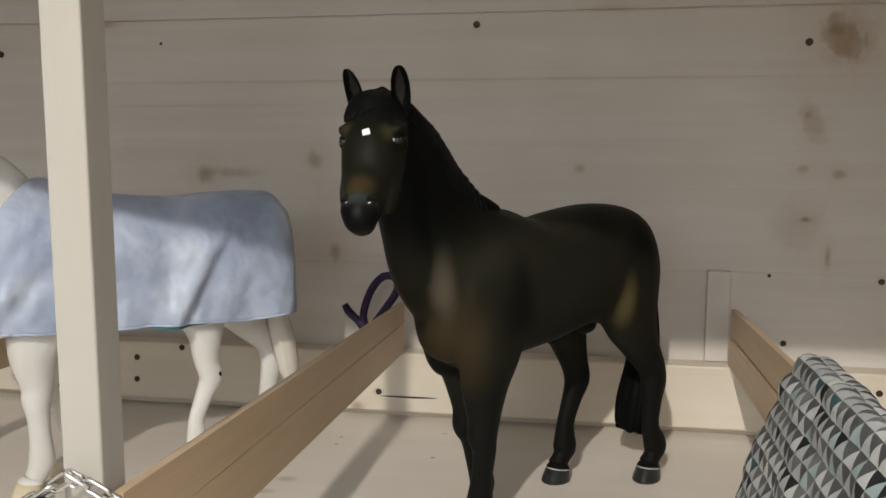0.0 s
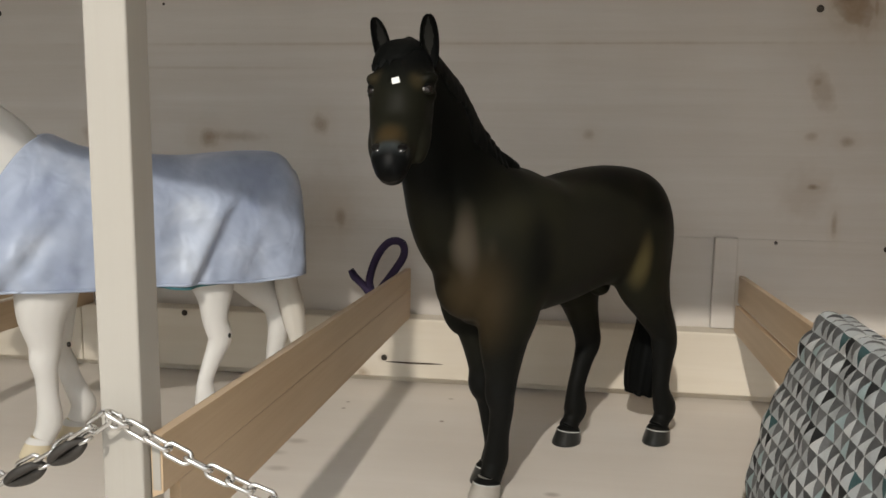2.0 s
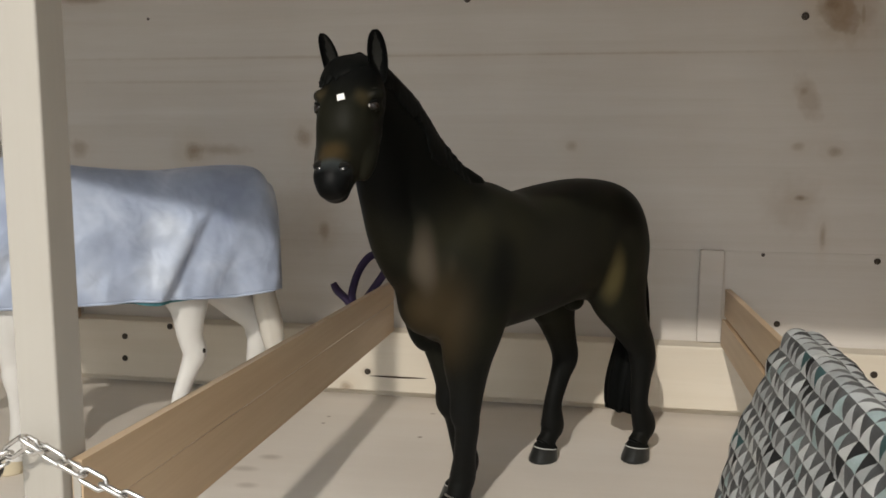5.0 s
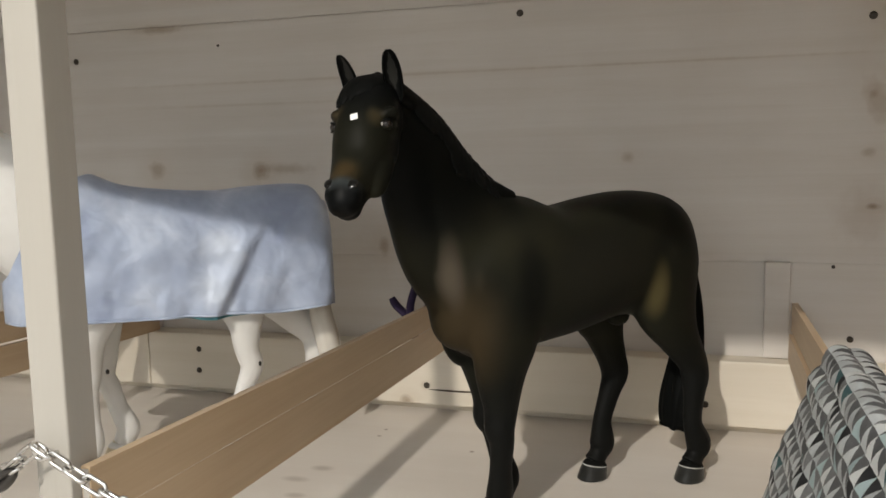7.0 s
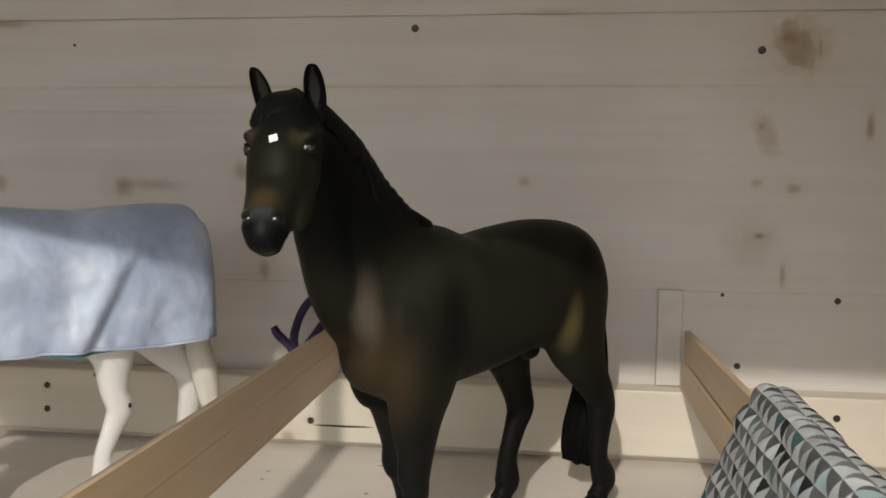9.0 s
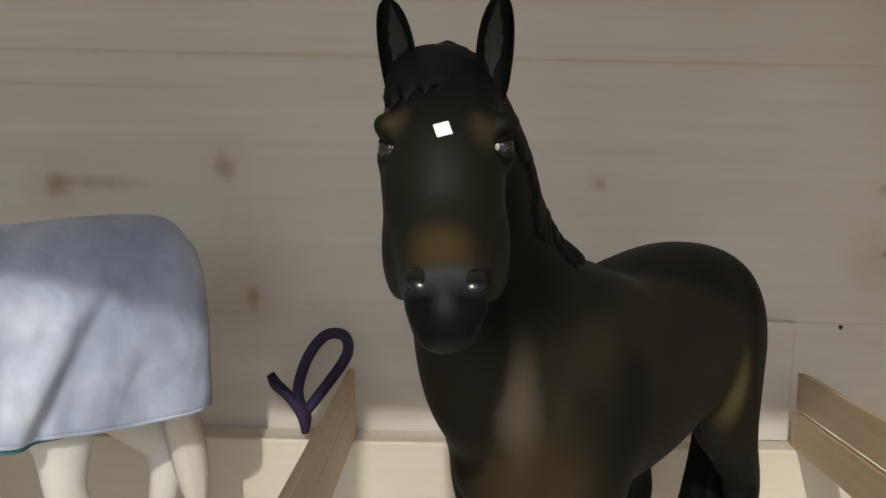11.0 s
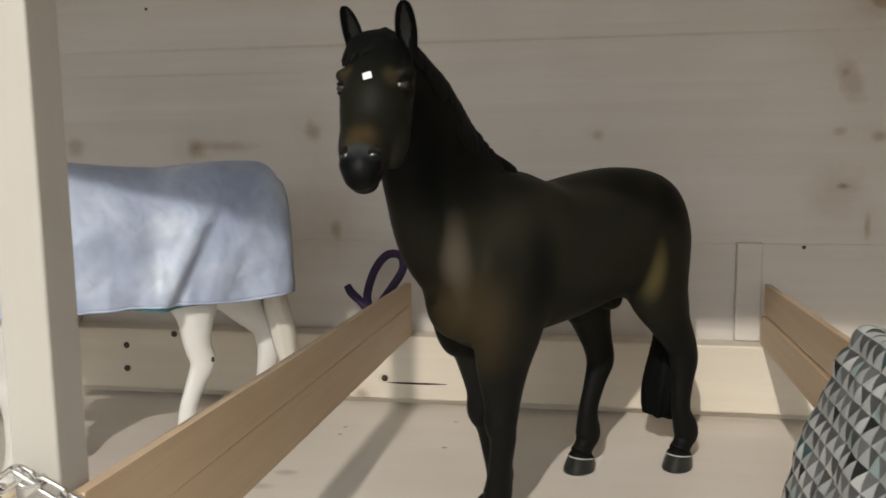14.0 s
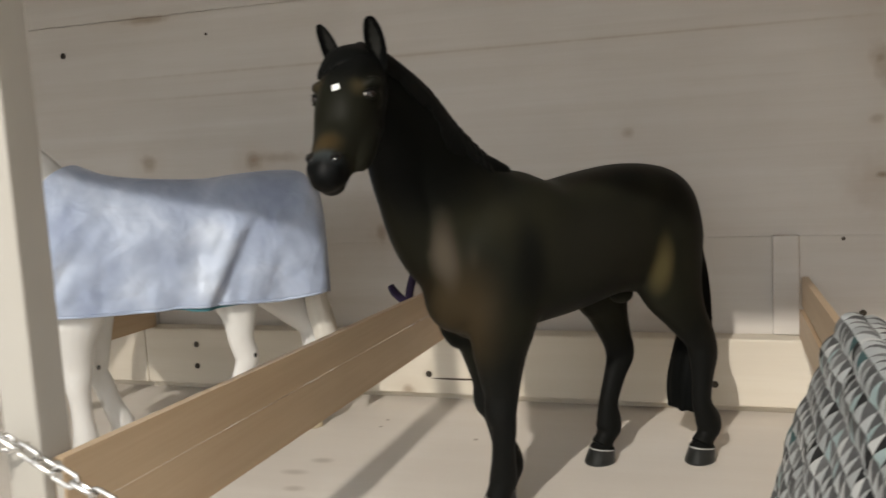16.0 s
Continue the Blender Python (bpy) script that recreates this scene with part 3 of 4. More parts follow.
# ---------------------------------------------------------------- the horses
def horse_limbs(bm, fl, fr, hl, hr, neck, head, head_side):
    tube(bm, [(-0.0955, 0, 0.146, 0.008, 0.012), (-0.0875, 0, 0.148, 0.0200, 0.0250), (-0.070, 0, 0.1510, 0.0310, 0.0362), (-0.045, 0, 0.1535, 0.0335, 0.0378),
              (-0.018, 0, 0.1515, 0.0345, 0.0376), (0.015, 0, 0.1465, 0.0360, 0.0380), (0.042, 0, 0.1475, 0.0345, 0.0420), (0.066, 0, 0.1450, 0.0315, 0.0390),
              (0.085, 0, 0.1390, 0.0240, 0.0260), (0.0955, 0, 0.1360, 0.0120, 0.0140)], n=40, ring=32, power=2.3)
    tube(bm, neck, n=30, ring=24)
    tube(bm, head, side=head_side, n=30, ring=24, power=2.3)
    for leg in (fl, fr, hl, hr):
        tube(bm, leg, n=44, ring=18)
    for y in (-1, 1):
        blob(bm, (0.058, y * 0.019, 0.140), (0.026, 0.015, 0.034))
        blob(bm, (-0.057, y * 0.018, 0.146), (0.031, 0.0170, 0.0395))
        blob(bm, (0.069, y * 0.0150, 0.122), (0.0160, 0.0110, 0.028))
    blob(bm, (0.064, -0.0190, 0.122), (0.0180, 0.0110, 0.026))
    blob(bm, (0.079, 0, 0.138), (0.0170, 0.0220, 0.027))
    blob(bm, (0.0820, 0.001, 0.128), (0.0165, 0.0190, 0.0200))
    blob(bm, (0.073, 0, 0.120), (0.0120, 0.0160, 0.017))
    blob(bm, (0.044, 0, 0.178), (0.026, 0.011, 0.015))
    blob(bm, (-0.038, 0.004, 0.1185), (0.010, 0.006, 0.0065))


def fore(y0, y1, y2, lean, dx=0.0):
    rows = [(0.062, y0, 0.140, 0.014, 0.021), (0.0635, y0 * 1.03, 0.116, 0.0150, 0.0205), (0.0635, y1 * 1.16, 0.095, 0.0125, 0.0155), (0.0625, y1, 0.074, 0.0090, 0.0104),
            (0.0635, y1, 0.0630, 0.0083, 0.0092), (0.0620 + lean * 0.3, y1, 0.0540, 0.0068, 0.0074), (0.0605 + lean * 0.6, (y1 + y2) / 2, 0.038, 0.0058, 0.0070),
            (0.0590 + lean, y2, 0.0230, 0.0070, 0.0083), (0.0610 + lean, y2, 0.0165, 0.0066, 0.0076), (0.0640 + lean, y2, 0.0105, 0.0066, 0.0070)]
    return [(r[0] + dx * min(1.0, k / 2), *r[1:]) for k, r in enumerate(rows)]


def hind(y, knee, hock, foot):
    return [(-0.060, y, 0.150, 0.016, 0.030), (knee[0], y * 1.05, knee[1], 0.0150, 0.0250), ((knee[0] + hock) / 2 + 0.002, y * 1.1, 0.098, 0.0110, 0.0148),
            (hock + 0.003, y * 1.1, 0.080, 0.0086, 0.0106), (hock, y * 1.1, 0.068, 0.0080, 0.0101), (hock + (foot - hock) * 0.25, y * 1.1, 0.056, 0.0062, 0.0078),
            (hock + (foot - hock) * 0.6, y * 1.1, 0.038, 0.0056, 0.0068), (foot - 0.0075, y * 1.1, 0.0225, 0.0070, 0.0094), (foot - 0.0045, y * 1.1, 0.0160, 0.0058, 0.0068),
            (foot, y * 1.1, 0.0105, 0.0068, 0.0072)]


def set_down(ob, at, facing):
    f = Vector((*facing, 0)).normalized()
    l = Vector((-f.y, f.x, 0))
    ob.matrix_world = Matrix(((f.x, l.x, 0, at[0]), (f.y, l.y, 0, at[1]), (0, 0, 1, 0), (0, 0, 0, 1)))
    return ob


DARK = [dark_coat, mane_black, hoof_dark, band_white, eye_white_glint, eye_gloss, ear_olive, hoof_pale, nostril_black]


def dark_horse():
    bm = bmesh.new()
    side = Vector((-0.62, 0.785, 0))
    ahead = Vector((0.785, 0.62, 0))
    down = Vector((0.518, 0.445, -0.730)).normalized()
    front = down.cross(side).normalized()
    front = front if front.z > 0 else -front
    poll = Vector((0.1395, 0.0190, 0.2480))

    def on_head(along, across, proud):
        """A place on the head: along from the poll to the lips, across to its left, proud of its axis."""
        return poll + down * along + side * across + front * proud

    turned = Matrix((side, front, -down)).transposed().to_4x4()
    neck = [(0.050, 0, 0.148, 0.027, 0.043), (0.0785, -0.001, 0.168, 0.0230, 0.0390), (0.0995, 0.0015, 0.1962, 0.0165, 0.0300), (0.1160, 0.009, 0.2190, 0.0150, 0.0230),
            (0.1335, 0.016, 0.2338, 0.0135, 0.0185), (0.143, 0.021, 0.2415, 0.0125, 0.0140)]
    head = [(0.1395, 0.0190, 0.2480, 0.0100, 0.0085), (0.1440, 0.0225, 0.2410, 0.0135, 0.0140), (0.1478, 0.0255, 0.2330, 0.0146, 0.0163), (0.1540, 0.0308, 0.2222, 0.0142, 0.0160),
            (0.1604, 0.0364, 0.2120, 0.0124, 0.0122), (0.1680, 0.0431, 0.2046, 0.0098, 0.0098), (0.1735, 0.0480, 0.1995, 0.0080, 0.0094), (0.1765, 0.0507, 0.1960, 0.0070, 0.0072), (0.1785, 0.0525, 0.1930, 0.0050, 0.0042)]
    horse_limbs(bm, fore(0.017, 0.0115, 0.0050, 0.0), fore(-0.0135, -0.0108, -0.0112, -0.0090, -0.0085), hind(0.0175, (-0.062, 0.122), -0.0905, -0.0875),
                hind(-0.0185, (-0.042, 0.120), -0.0575, -0.0385), neck, head, side)
    mid = Vector((0.1490, 0.0262, 0.2312))
    eye_l, eye_r = mid + side * 0.0138 + ahead * 0.0086 + Vector((0, 0, 0.0010)), mid - side * 0.0116 + ahead * 0.0096
    for e, s in ((eye_l, 1), (eye_r, -1)):
        # orbit arch over the eye, cheek bone under it
        tube(bm, [(*(e + ahead * 0.0022 - side * (s * 0.0040) + Vector((0, 0, 0.0012))), 0.0012, 0.0012), (*(e + ahead * 0.0012 - side * (s * 0.0004) + Vector((0, 0, 0.0040))), 0.0025, 0.0025),
                  (*(e - ahead * 0.0026 + side * (s * 0.0018) + Vector((0, 0, 0.0042))), 0.0027, 0.0025), (*(e - ahead * 0.0066 - side * (s * 0.0006) + Vector((0, 0, 0.0016))), 0.0015, 0.0015)], side=(0, 0, 1), n=14, ring=12)
        blob(bm, e - side * (s * 0.0018) - ahead * 0.0030 - Vector((0, 0, 0.0030)), (0.0052, 0.0052, 0.0044))
        # flat cheek and the rounded jaw behind it
        blob(bm, on_head(0.030, s * 0.0076, -0.0075), (0.0062, 0.0115, 0.0120), 0, turned)
    for s in (-1, 1):
        # flared nostril wings, set off from the bridge of the nose
        blob(bm, on_head(0.0668, s * 0.0052, 0.0024), (0.0034, 0.0042, 0.0056), 0, turned)
        blob(bm, on_head(0.0622, s * 0.0054, 0.0044), (0.0026, 0.0024, 0.0030), 0, turned)
        # bars of the lower jaw
        blob(bm, on_head(0.0440, s * 0.0096, -0.0078), (0.0048, 0.0070, 0.0165), 0, turned)
        blob(bm, on_head(0.0440, s * 0.0040, -0.0100), (0.0046, 0.0074, 0.0150), 0, turned)
        blob(bm, on_head(0.0350, s * 0.0036, -0.0160), (0.0056, 0.0078, 0.0150), 0, turned)
    blob(bm, on_head(0.0640, 0, 0.0034), (0.0048, 0.0040, 0.0046), 0, turned)
    blob(bm, on_head(0.0720, 0, 0.0010), (0.0046, 0.0050, 0.0040), 0, turned)
    blob(bm, (0.1715, 0.0460, 0.1934), (0.0062, 0.0062, 0.0048))
    out = fused(bm, 0.00080, 5)
    eased(out, 150, lambda p: np.clip((0.128 - p[:, 0]) / 0.03, 0.08, 1.0) * np.clip((p[:, 2] - 0.095) / 0.03, 0.02, 1.0))
    blob(out, (-0.036, 0.004, 0.1135), (0.0085, 0.0056, 0.0060))
    # tail
    tube(out, [(-0.088, -0.005, 0.170, 0.003, 0.003), (-0.0970, -0.005, 0.158, 0.0055, 0.0050), (-0.1050, -0.003, 0.135, 0.0075, 0.0066), (-0.1080, -0.001, 0.105, 0.0100, 0.0075), (-0.1070, -0.002, 0.075, 0.0120, 0.0095),
                (-0.1025, -0.004, 0.048, 0.0130, 0.0105), (-0.1010, -0.0055, 0.032, 0.0115, 0.0095), (-0.1005, -0.0060, 0.0262, 0.0095, 0.0075)], n=46, ring=40, mat=1,
         wave=lambda s, a: 0.06 * math.sin(9 * a + 5 * s) + 0.04 * math.sin(17 * a - 4 * s) + (0.22 * math.sin(6 * a + 1) if s > 0.93 else 0))
    # mane: a soft roll along the crest, and broad locks that lie down the near side of the neck, moulded into one
    hair = bmesh.new()
    tube(hair, [(0.138, 0.021, 0.2515, 0.004, 0.004), (0.128, 0.0182, 0.2388, 0.0058, 0.0076), (0.111, 0.0132, 0.2244, 0.0062, 0.0102), (0.094, 0.0088, 0.2074, 0.0064, 0.0112),
                (0.075, 0.0066, 0.1976, 0.0060, 0.0088), (0.059, 0.006, 0.1940, 0.0056, 0.0062), (0.047, 0.005, 0.1912, 0.0030, 0.0035)], n=50, ring=24,
         wave=lambda s, a: 0.03 * math.sin(31 * s + 3 * a) + 0.05 * math.sin(11 * a))
    crest = smooth_path(neck, 60)
    rng = random.Random(4)
    for j in range(24):
        at = 0.26 + 0.70 * j / 23
        rows = []
        reach = 1.02 + 0.10 * rng.random() + 0.08 * math.sin(j * 0.9)
        reach *= min(1.0, 0.45 + j / 12)
        for i in range(7):
            q = i / 6
            k = min(58, max(1, int((at - 0.05 * q) * 59)))
            c, t = Vector(crest[k][:3]), (Vector(crest[k + 1][:3]) - Vector(crest[k - 1][:3])).normalized()
            s0 = (Vector((0, 1, 0)) - t * t.y).normalized()
            u = t.cross(s0)
            u = u if u.z > 0 else -u
            th = reach * q
            p = c + u * (crest[k][4] * math.cos(th) * 0.97) + s0 * (crest[k][3] * math.sin(th) * 1.02 + 0.0001)
            rows.append((*p, 0.0060 * (1 - 0.45 * q ** 3), 0.0017 * (1 - 0.5 * q * q)))
        k = min(58, int(at * 59))
        t = Vector(crest[k + 1][:3]) - Vector(crest[k - 1][:3])
        tube(hair, rows, side=t.normalized(), n=14, ring=10)
    # forelock: tapering locks that fan out from between the ears, longer over the far eye
    for j in range(15):
        q = -1 + 2 * j / 14
        sway = 0.0092 * q - 0.0026
        end = 0.0150 - 0.0050 * q + 0.0026 * math.sin(j * 2.4) + 0.0030 * (1 - q * q)
        high = 0.0140 - 0.0050 * q * q
        rows = [(*on_head(-0.0048, 0.20 * sway + 0.0006, 0.0006), 0.0030, 0.0022), (*on_head(-0.0012, 0.36 * sway + 0.0006, 0.0062), 0.0032, 0.0024), (*on_head(0.0055, 0.80 * sway, 0.0118 - 0.0024 * q * q), 0.0030, 0.0016),
                (*on_head(end * 0.80, 1.05 * sway, high), 0.0024, 0.0009), (*on_head(end, 1.16 * sway, high - 0.0010), 0.0006, 0.0004)]
        tube(hair, rows, side=side, n=16, ring=9)
    blob(hair, on_head(-0.0026, 0.0006, 0.0042), (0.0036, 0.0038, 0.0044), 0, turned)
    hair = fused(hair, 0.00060, 22)
    for f in hair.faces:
        f.material_index = 1
    strands = bpy.data.meshes.new("strands")
    hair.to_mesh(strands)
    hair.free()
    out.from_mesh(strands)
    bpy.data.meshes.remove(strands)
    ear(out, (0.1525, 0.0150, 0.2465), (0.1590, 0.0175, 0.2640), ahead + Vector((0.15, -0.25, 0)), 0, 6)
    ear(out, (0.1385, 0.0335, 0.2470), (0.1450, 0.0390, 0.2650), ahead + Vector((-0.1, 0.3, 0)), 0, 6)
    for e, s in ((eye_l, 1), (eye_r, -1)):
        ball = e - side * (s * 0.0004) + ahead * 0.0026 - Vector((0, 0, 0.0010))
        blob(out, ball, (0.0027, 0.0027, 0.0023), 5)
        # pale spot for the white of the eye and its painted glint
        blob(out, ball + ahead * 0.0020 - side * (s * 0.0010), (0.0007, 0.0007, 0.0010), 4)
        # lids
        for lift, mat in ((0.0019, 1), (-0.0019, 0)):
            tube(out, [(*(ball + ahead * 0.0018 - side * (s * 0.0024)), 0.0003, 0.0004), (*(ball + ahead * 0.0020 + side * (s * 0.0006) + Vector((0, 0, lift))), 0.0006, 0.0006),
                       (*(ball - ahead * 0.0006 + side * (s * 0.0021) + Vector((0, 0, lift * 0.8))), 0.0006, 0.0006), (*(ball - ahead * 0.0028 + side * (s * 0.0014)), 0.0003, 0.0004)], side=(0, 0, 1), n=14, ring=8, mat=mat)
    for s in (-1, 1):
        # glossy nostril hollow
        hole = on_head(0.0648, s * 0.0053, 0.0066)
        blob(out, hole, (0.0026, 0.0012, 0.0030), 8, turned @ Matrix.Rotation(s * 0.6, 4, "Y"))
    hoof(out, 0.0680, 0.0050, 7, 3, 0.05)
    hoof(out, 0.0500, -0.0112, 2, 3, -0.1)
    hoof(out, -0.0860, 0.0193, 2, 3, 0.1)
    hoof(out, -0.0375, -0.0204, 2, 3, -0.05)
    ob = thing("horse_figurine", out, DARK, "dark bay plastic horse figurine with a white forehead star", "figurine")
    return set_down(ob, (-0.0182, 0.5402), (-0.63, -0.777))


def white_horse():
    bm = bmesh.new()
    neck = [(0.050, 0, 0.148, 0.027, 0.044), (0.084, 0, 0.164, 0.024, 0.040), (0.108, 0, 0.190, 0.0185, 0.0400), (0.126, 0, 0.208, 0.0155, 0.0340),
            (0.142, 0, 0.221, 0.0140, 0.0230), (0.153, 0, 0.229, 0.0125, 0.0150)]
    head = [(0.152, 0, 0.236, 0.0095, 0.0085), (0.158, 0, 0.229, 0.0125, 0.0140), (0.164, 0, 0.221, 0.0138, 0.0172), (0.173, 0, 0.210, 0.0128, 0.0168),
            (0.183, 0, 0.200, 0.0108, 0.0132), (0.192, 0, 0.191, 0.0095, 0.0110), (0.199, 0, 0.185, 0.0096, 0.0102), (0.204, 0, 0.181, 0.0086, 0.0076)]
    slim = lambda leg: [(*r[:3], r[3] * 0.86, r[4] * 0.84) for r in leg]
    horse_limbs(bm, fore(0.0170, 0.0145, 0.0130, 0.003, 0.009), fore(-0.017, -0.0145, -0.0140, -0.011), slim(hind(0.0190, (-0.036, 0.120), -0.0385, -0.0200)),
                hind(-0.0140, (-0.060, 0.124), -0.0925, -0.0850), neck, head, Vector((0, 1, 0)))
    out = fused(bm, 0.0012, 9)
    tube(out, [(-0.084, -0.002, 0.166, 0.004, 0.004), (-0.088, -0.002, 0.158, 0.0050, 0.0042), (-0.0905, 0.000, 0.135, 0.0065, 0.0050), (-0.0925, 0.000, 0.112, 0.0085, 0.0070), (-0.0940, -0.001, 0.096, 0.0095, 0.0082),
                (-0.0975, -0.001, 0.080, 0.0085, 0.0088), (-0.1000, 0.000, 0.064, 0.0065, 0.0078), (-0.1020, 0.001, 0.048, 0.0030, 0.0040), (-0.1030, 0.001, 0.038, 0.0008, 0.0010)], n=40, ring=22, mat=1, wave=lambda s, a: 0.07 * math.sin(9 * a + 5 * s) + 0.04 * math.sin(15 * a - 3 * s))
    tube(out, [(0.150, 0, 0.242, 0.004, 0.004), (0.134, 0.001, 0.238, 0.0055, 0.007), (0.114, 0.002, 0.227, 0.0065, 0.009), (0.096, 0.002, 0.211, 0.0065, 0.009), (0.080, 0.002, 0.197, 0.0040, 0.004)],
         n=40, ring=20, mat=1, wave=lambda s, a: 0.08 * math.sin(31 * s + 3 * a))
    ear(out, (0.154, -0.0085, 0.236), (0.160, -0.0105, 0.253), (1, -0.2, 0), 0, 0)
    ear(out, (0.154, 0.0085, 0.236), (0.160, 0.0105, 0.253), (1, 0.2, 0), 0, 0)
    for s in (-1, 1):
        blob(out, (0.171, s * 0.0135, 0.219), (0.0026, 0.0026, 0.0022), 3)
    blob(out, (0.0580, 0.0205, 0.0735), (0.0013, 0.0011, 0.0018), 3)
    blob(out, (-0.0435, 0.0265, 0.0700), (0.0011, 0.0016, 0.0018), 3)
    hoof(out, 0.0795, 0.0130, 2, 0)
    hoof(out, 0.0560, -0.0140, 2, 0)
    hoof(out, -0.0185, 0.0209, 2, 0)
    hoof(out, -0.0855, -0.0154, 2, 0)
    ob = thing("horse_figurine", out, [white_coat, white_hair, hoof_yellow, eye_gloss], "white plastic horse figurine wearing a pale blue blanket", "figurine")
    return set_down(ob, (-0.294, 0.555), (-0.8, -0.6))


dark_horse()
white_horse()


def blanket():
    """A fitted satin rug: over the back and croup, open below, with a hanging hem and slack folds on the flank."""
    xs = np.linspace(-0.0960, 0.106, 190)
    prof = smooth_path([(-0.0985, 0.138, 0.026, 0.034), (-0.0958, 0.1435, 0.0325, 0.0415), (-0.088, 0.1490, 0.0372, 0.0452), (-0.072, 0.1525, 0.0385, 0.0440), (-0.045, 0.1540, 0.0395, 0.0416), (-0.018, 0.1505, 0.0390, 0.0430),
                        (0.015, 0.1470, 0.0400, 0.0485), (0.042, 0.1480, 0.0385, 0.0515), (0.060, 0.1480, 0.0375, 0.0590), (0.075, 0.1470, 0.0365, 0.0660), (0.092, 0.1450, 0.0335, 0.0740), (0.106, 0.1430, 0.0285, 0.0800), (0.115, 0.1420, 0.0205, 0.0830), (0.1195, 0.1415, 0.0120, 0.0840)], 200)
    bm = bmesh.new()
    rows, m = [], 73
    for i in range(len(xs)):
        row = []
        for j in range(m):
            u = -1 + 2 * j / (m - 1)
            s, w = (1 if u > 0 else -1), abs(u)
            front = 0.060 + 0.059 * min(1.0, w / 0.66) ** 1.3
            x = -0.0960 + (front + 0.0960) * i / (len(xs) - 1)
            k = np.interp(x, prof[:, 0], np.arange(len(prof)))
            z, a, b = (np.interp(k, np.arange(len(prof)), prof[:, c]) for c in (1, 2, 3))
            hem = hem_height(x)
            if w < 0.62:
                ang = w / 0.62 * math.pi / 2
                y, zz = a * math.sin(ang), z + b * math.cos(ang)
            else:
                q = (w - 0.62) / 0.38
                y, zz = a * (1 - 0.03 * q * q) + 0.002 * q, z + (hem - z) * q
            # slack: soft waves, and one strong slanting fold on the flank
            q = max(0.0, (w - 0.2) / 0.8)
            y += q * (0.0012 * math.sin(64 * x + 9 * u) + 0.0034 * noise.noise(Vector((x * 55, zz * 40, s * 3))) + 0.0011 * noise.noise(Vector((x * 130, zz * 130, s * 5))))
            e = (x - 0.070) * 0.80 + (zz - 0.160) * 0.60
            y += q * max(0.0, min(1.0, (x - 0.03) / 0.02)) * (0.0035 * math.exp(-(e / 0.0060) ** 2) - 0.0020 * math.exp(-((e + 0.011) / 0.005) ** 2))
            d = (x + 0.046) * 0.888 + (zz - 0.160) * 0.460
            k = q * max(0.0, min(1.0, (0.185 - zz) / 0.03))
            lap = 0.0046 * math.exp(-(max(0.0, d - 0.006) / 0.0110) ** 2)
            tuck = -0.0034 * math.exp(-max(0.0, -0.002 - d) / 0.0090)
            e = max(0.0, min(1.0, (d + 0.002) / 0.0080))
            y += k * (tuck + (lap - tuck) * e * e * (3 - 2 * e))
            row.append(bm.verts.new((x, s * y, zz)))
        rows.append(row)
    for A, B in zip(rows, rows[1:]):
        for j in range(m - 1):
            bm.faces.new((A[j], B[j], B[j + 1], A[j + 1])).smooth = True
    inner = [[v.co.copy() for v in row] for row in rows]
    # the croup end closes over the tail head
    last = rows[0]
    low = [bm.verts.new((v.co.x - 0.003, v.co.y * 0.82, v.co.z - 0.0015)) for v in last]
    for j in range(m - 1):
        bm.faces.new((low[j], last[j], last[j + 1], low[j + 1])).smooth = True
    bmesh.ops.recalc_face_normals(bm, faces=bm.faces)
    bmesh.ops.solidify(bm, geom=bm.faces, thickness=0.0009)
    ob = thing("horse_blanket", bm, blue_satin, "pale blue satin blanket with slack folds on the white figurine", "blanket", smooth=True)
    lining = bmesh.new()
    grid = [[lining.verts.new((p.x, p.y * 0.965, p.z - 0.0004 - 0.0024 * math.exp(-((p.x + 0.012) / 0.016) ** 2) * max(0.0, abs(j - (m - 1) / 2) / ((m - 1) / 2) - 0.8) * 5)) for j, p in enumerate(row)] for row in inner]
    for A, B in zip(grid, grid[1:]):
        for j in range(m - 1):
            lining.faces.new((A[j], B[j], B[j + 1], A[j + 1])).smooth = True
    part("lining", lining, teal_trim, ob, "teal lining that shows at the hem")
    for s in (0, -1):
        tape = bmesh.new()
        tube(tape, [(*row[s][:2], row[s][2] + 0.0006, 0.0006, 0.0009) for row in inner[::6]], side=(0, 1, 0), n=90, ring=8)
        part("hem_tape", tape, blue_satin, ob, "pale blue stitched hem", smooth=True)
    return set_down(ob, (-0.294, 0.555), (-0.8, -0.6))


def hem_height(x):
    return 0.1055 + 0.0065 * max(0.0, min(1.0, (x + 0.065) / 0.07)) - 0.0015 * math.sin((x + 0.02) * 38) - 0.02 * max(0, x) + 0.14 * max(0, -0.06 - x)


blanket()


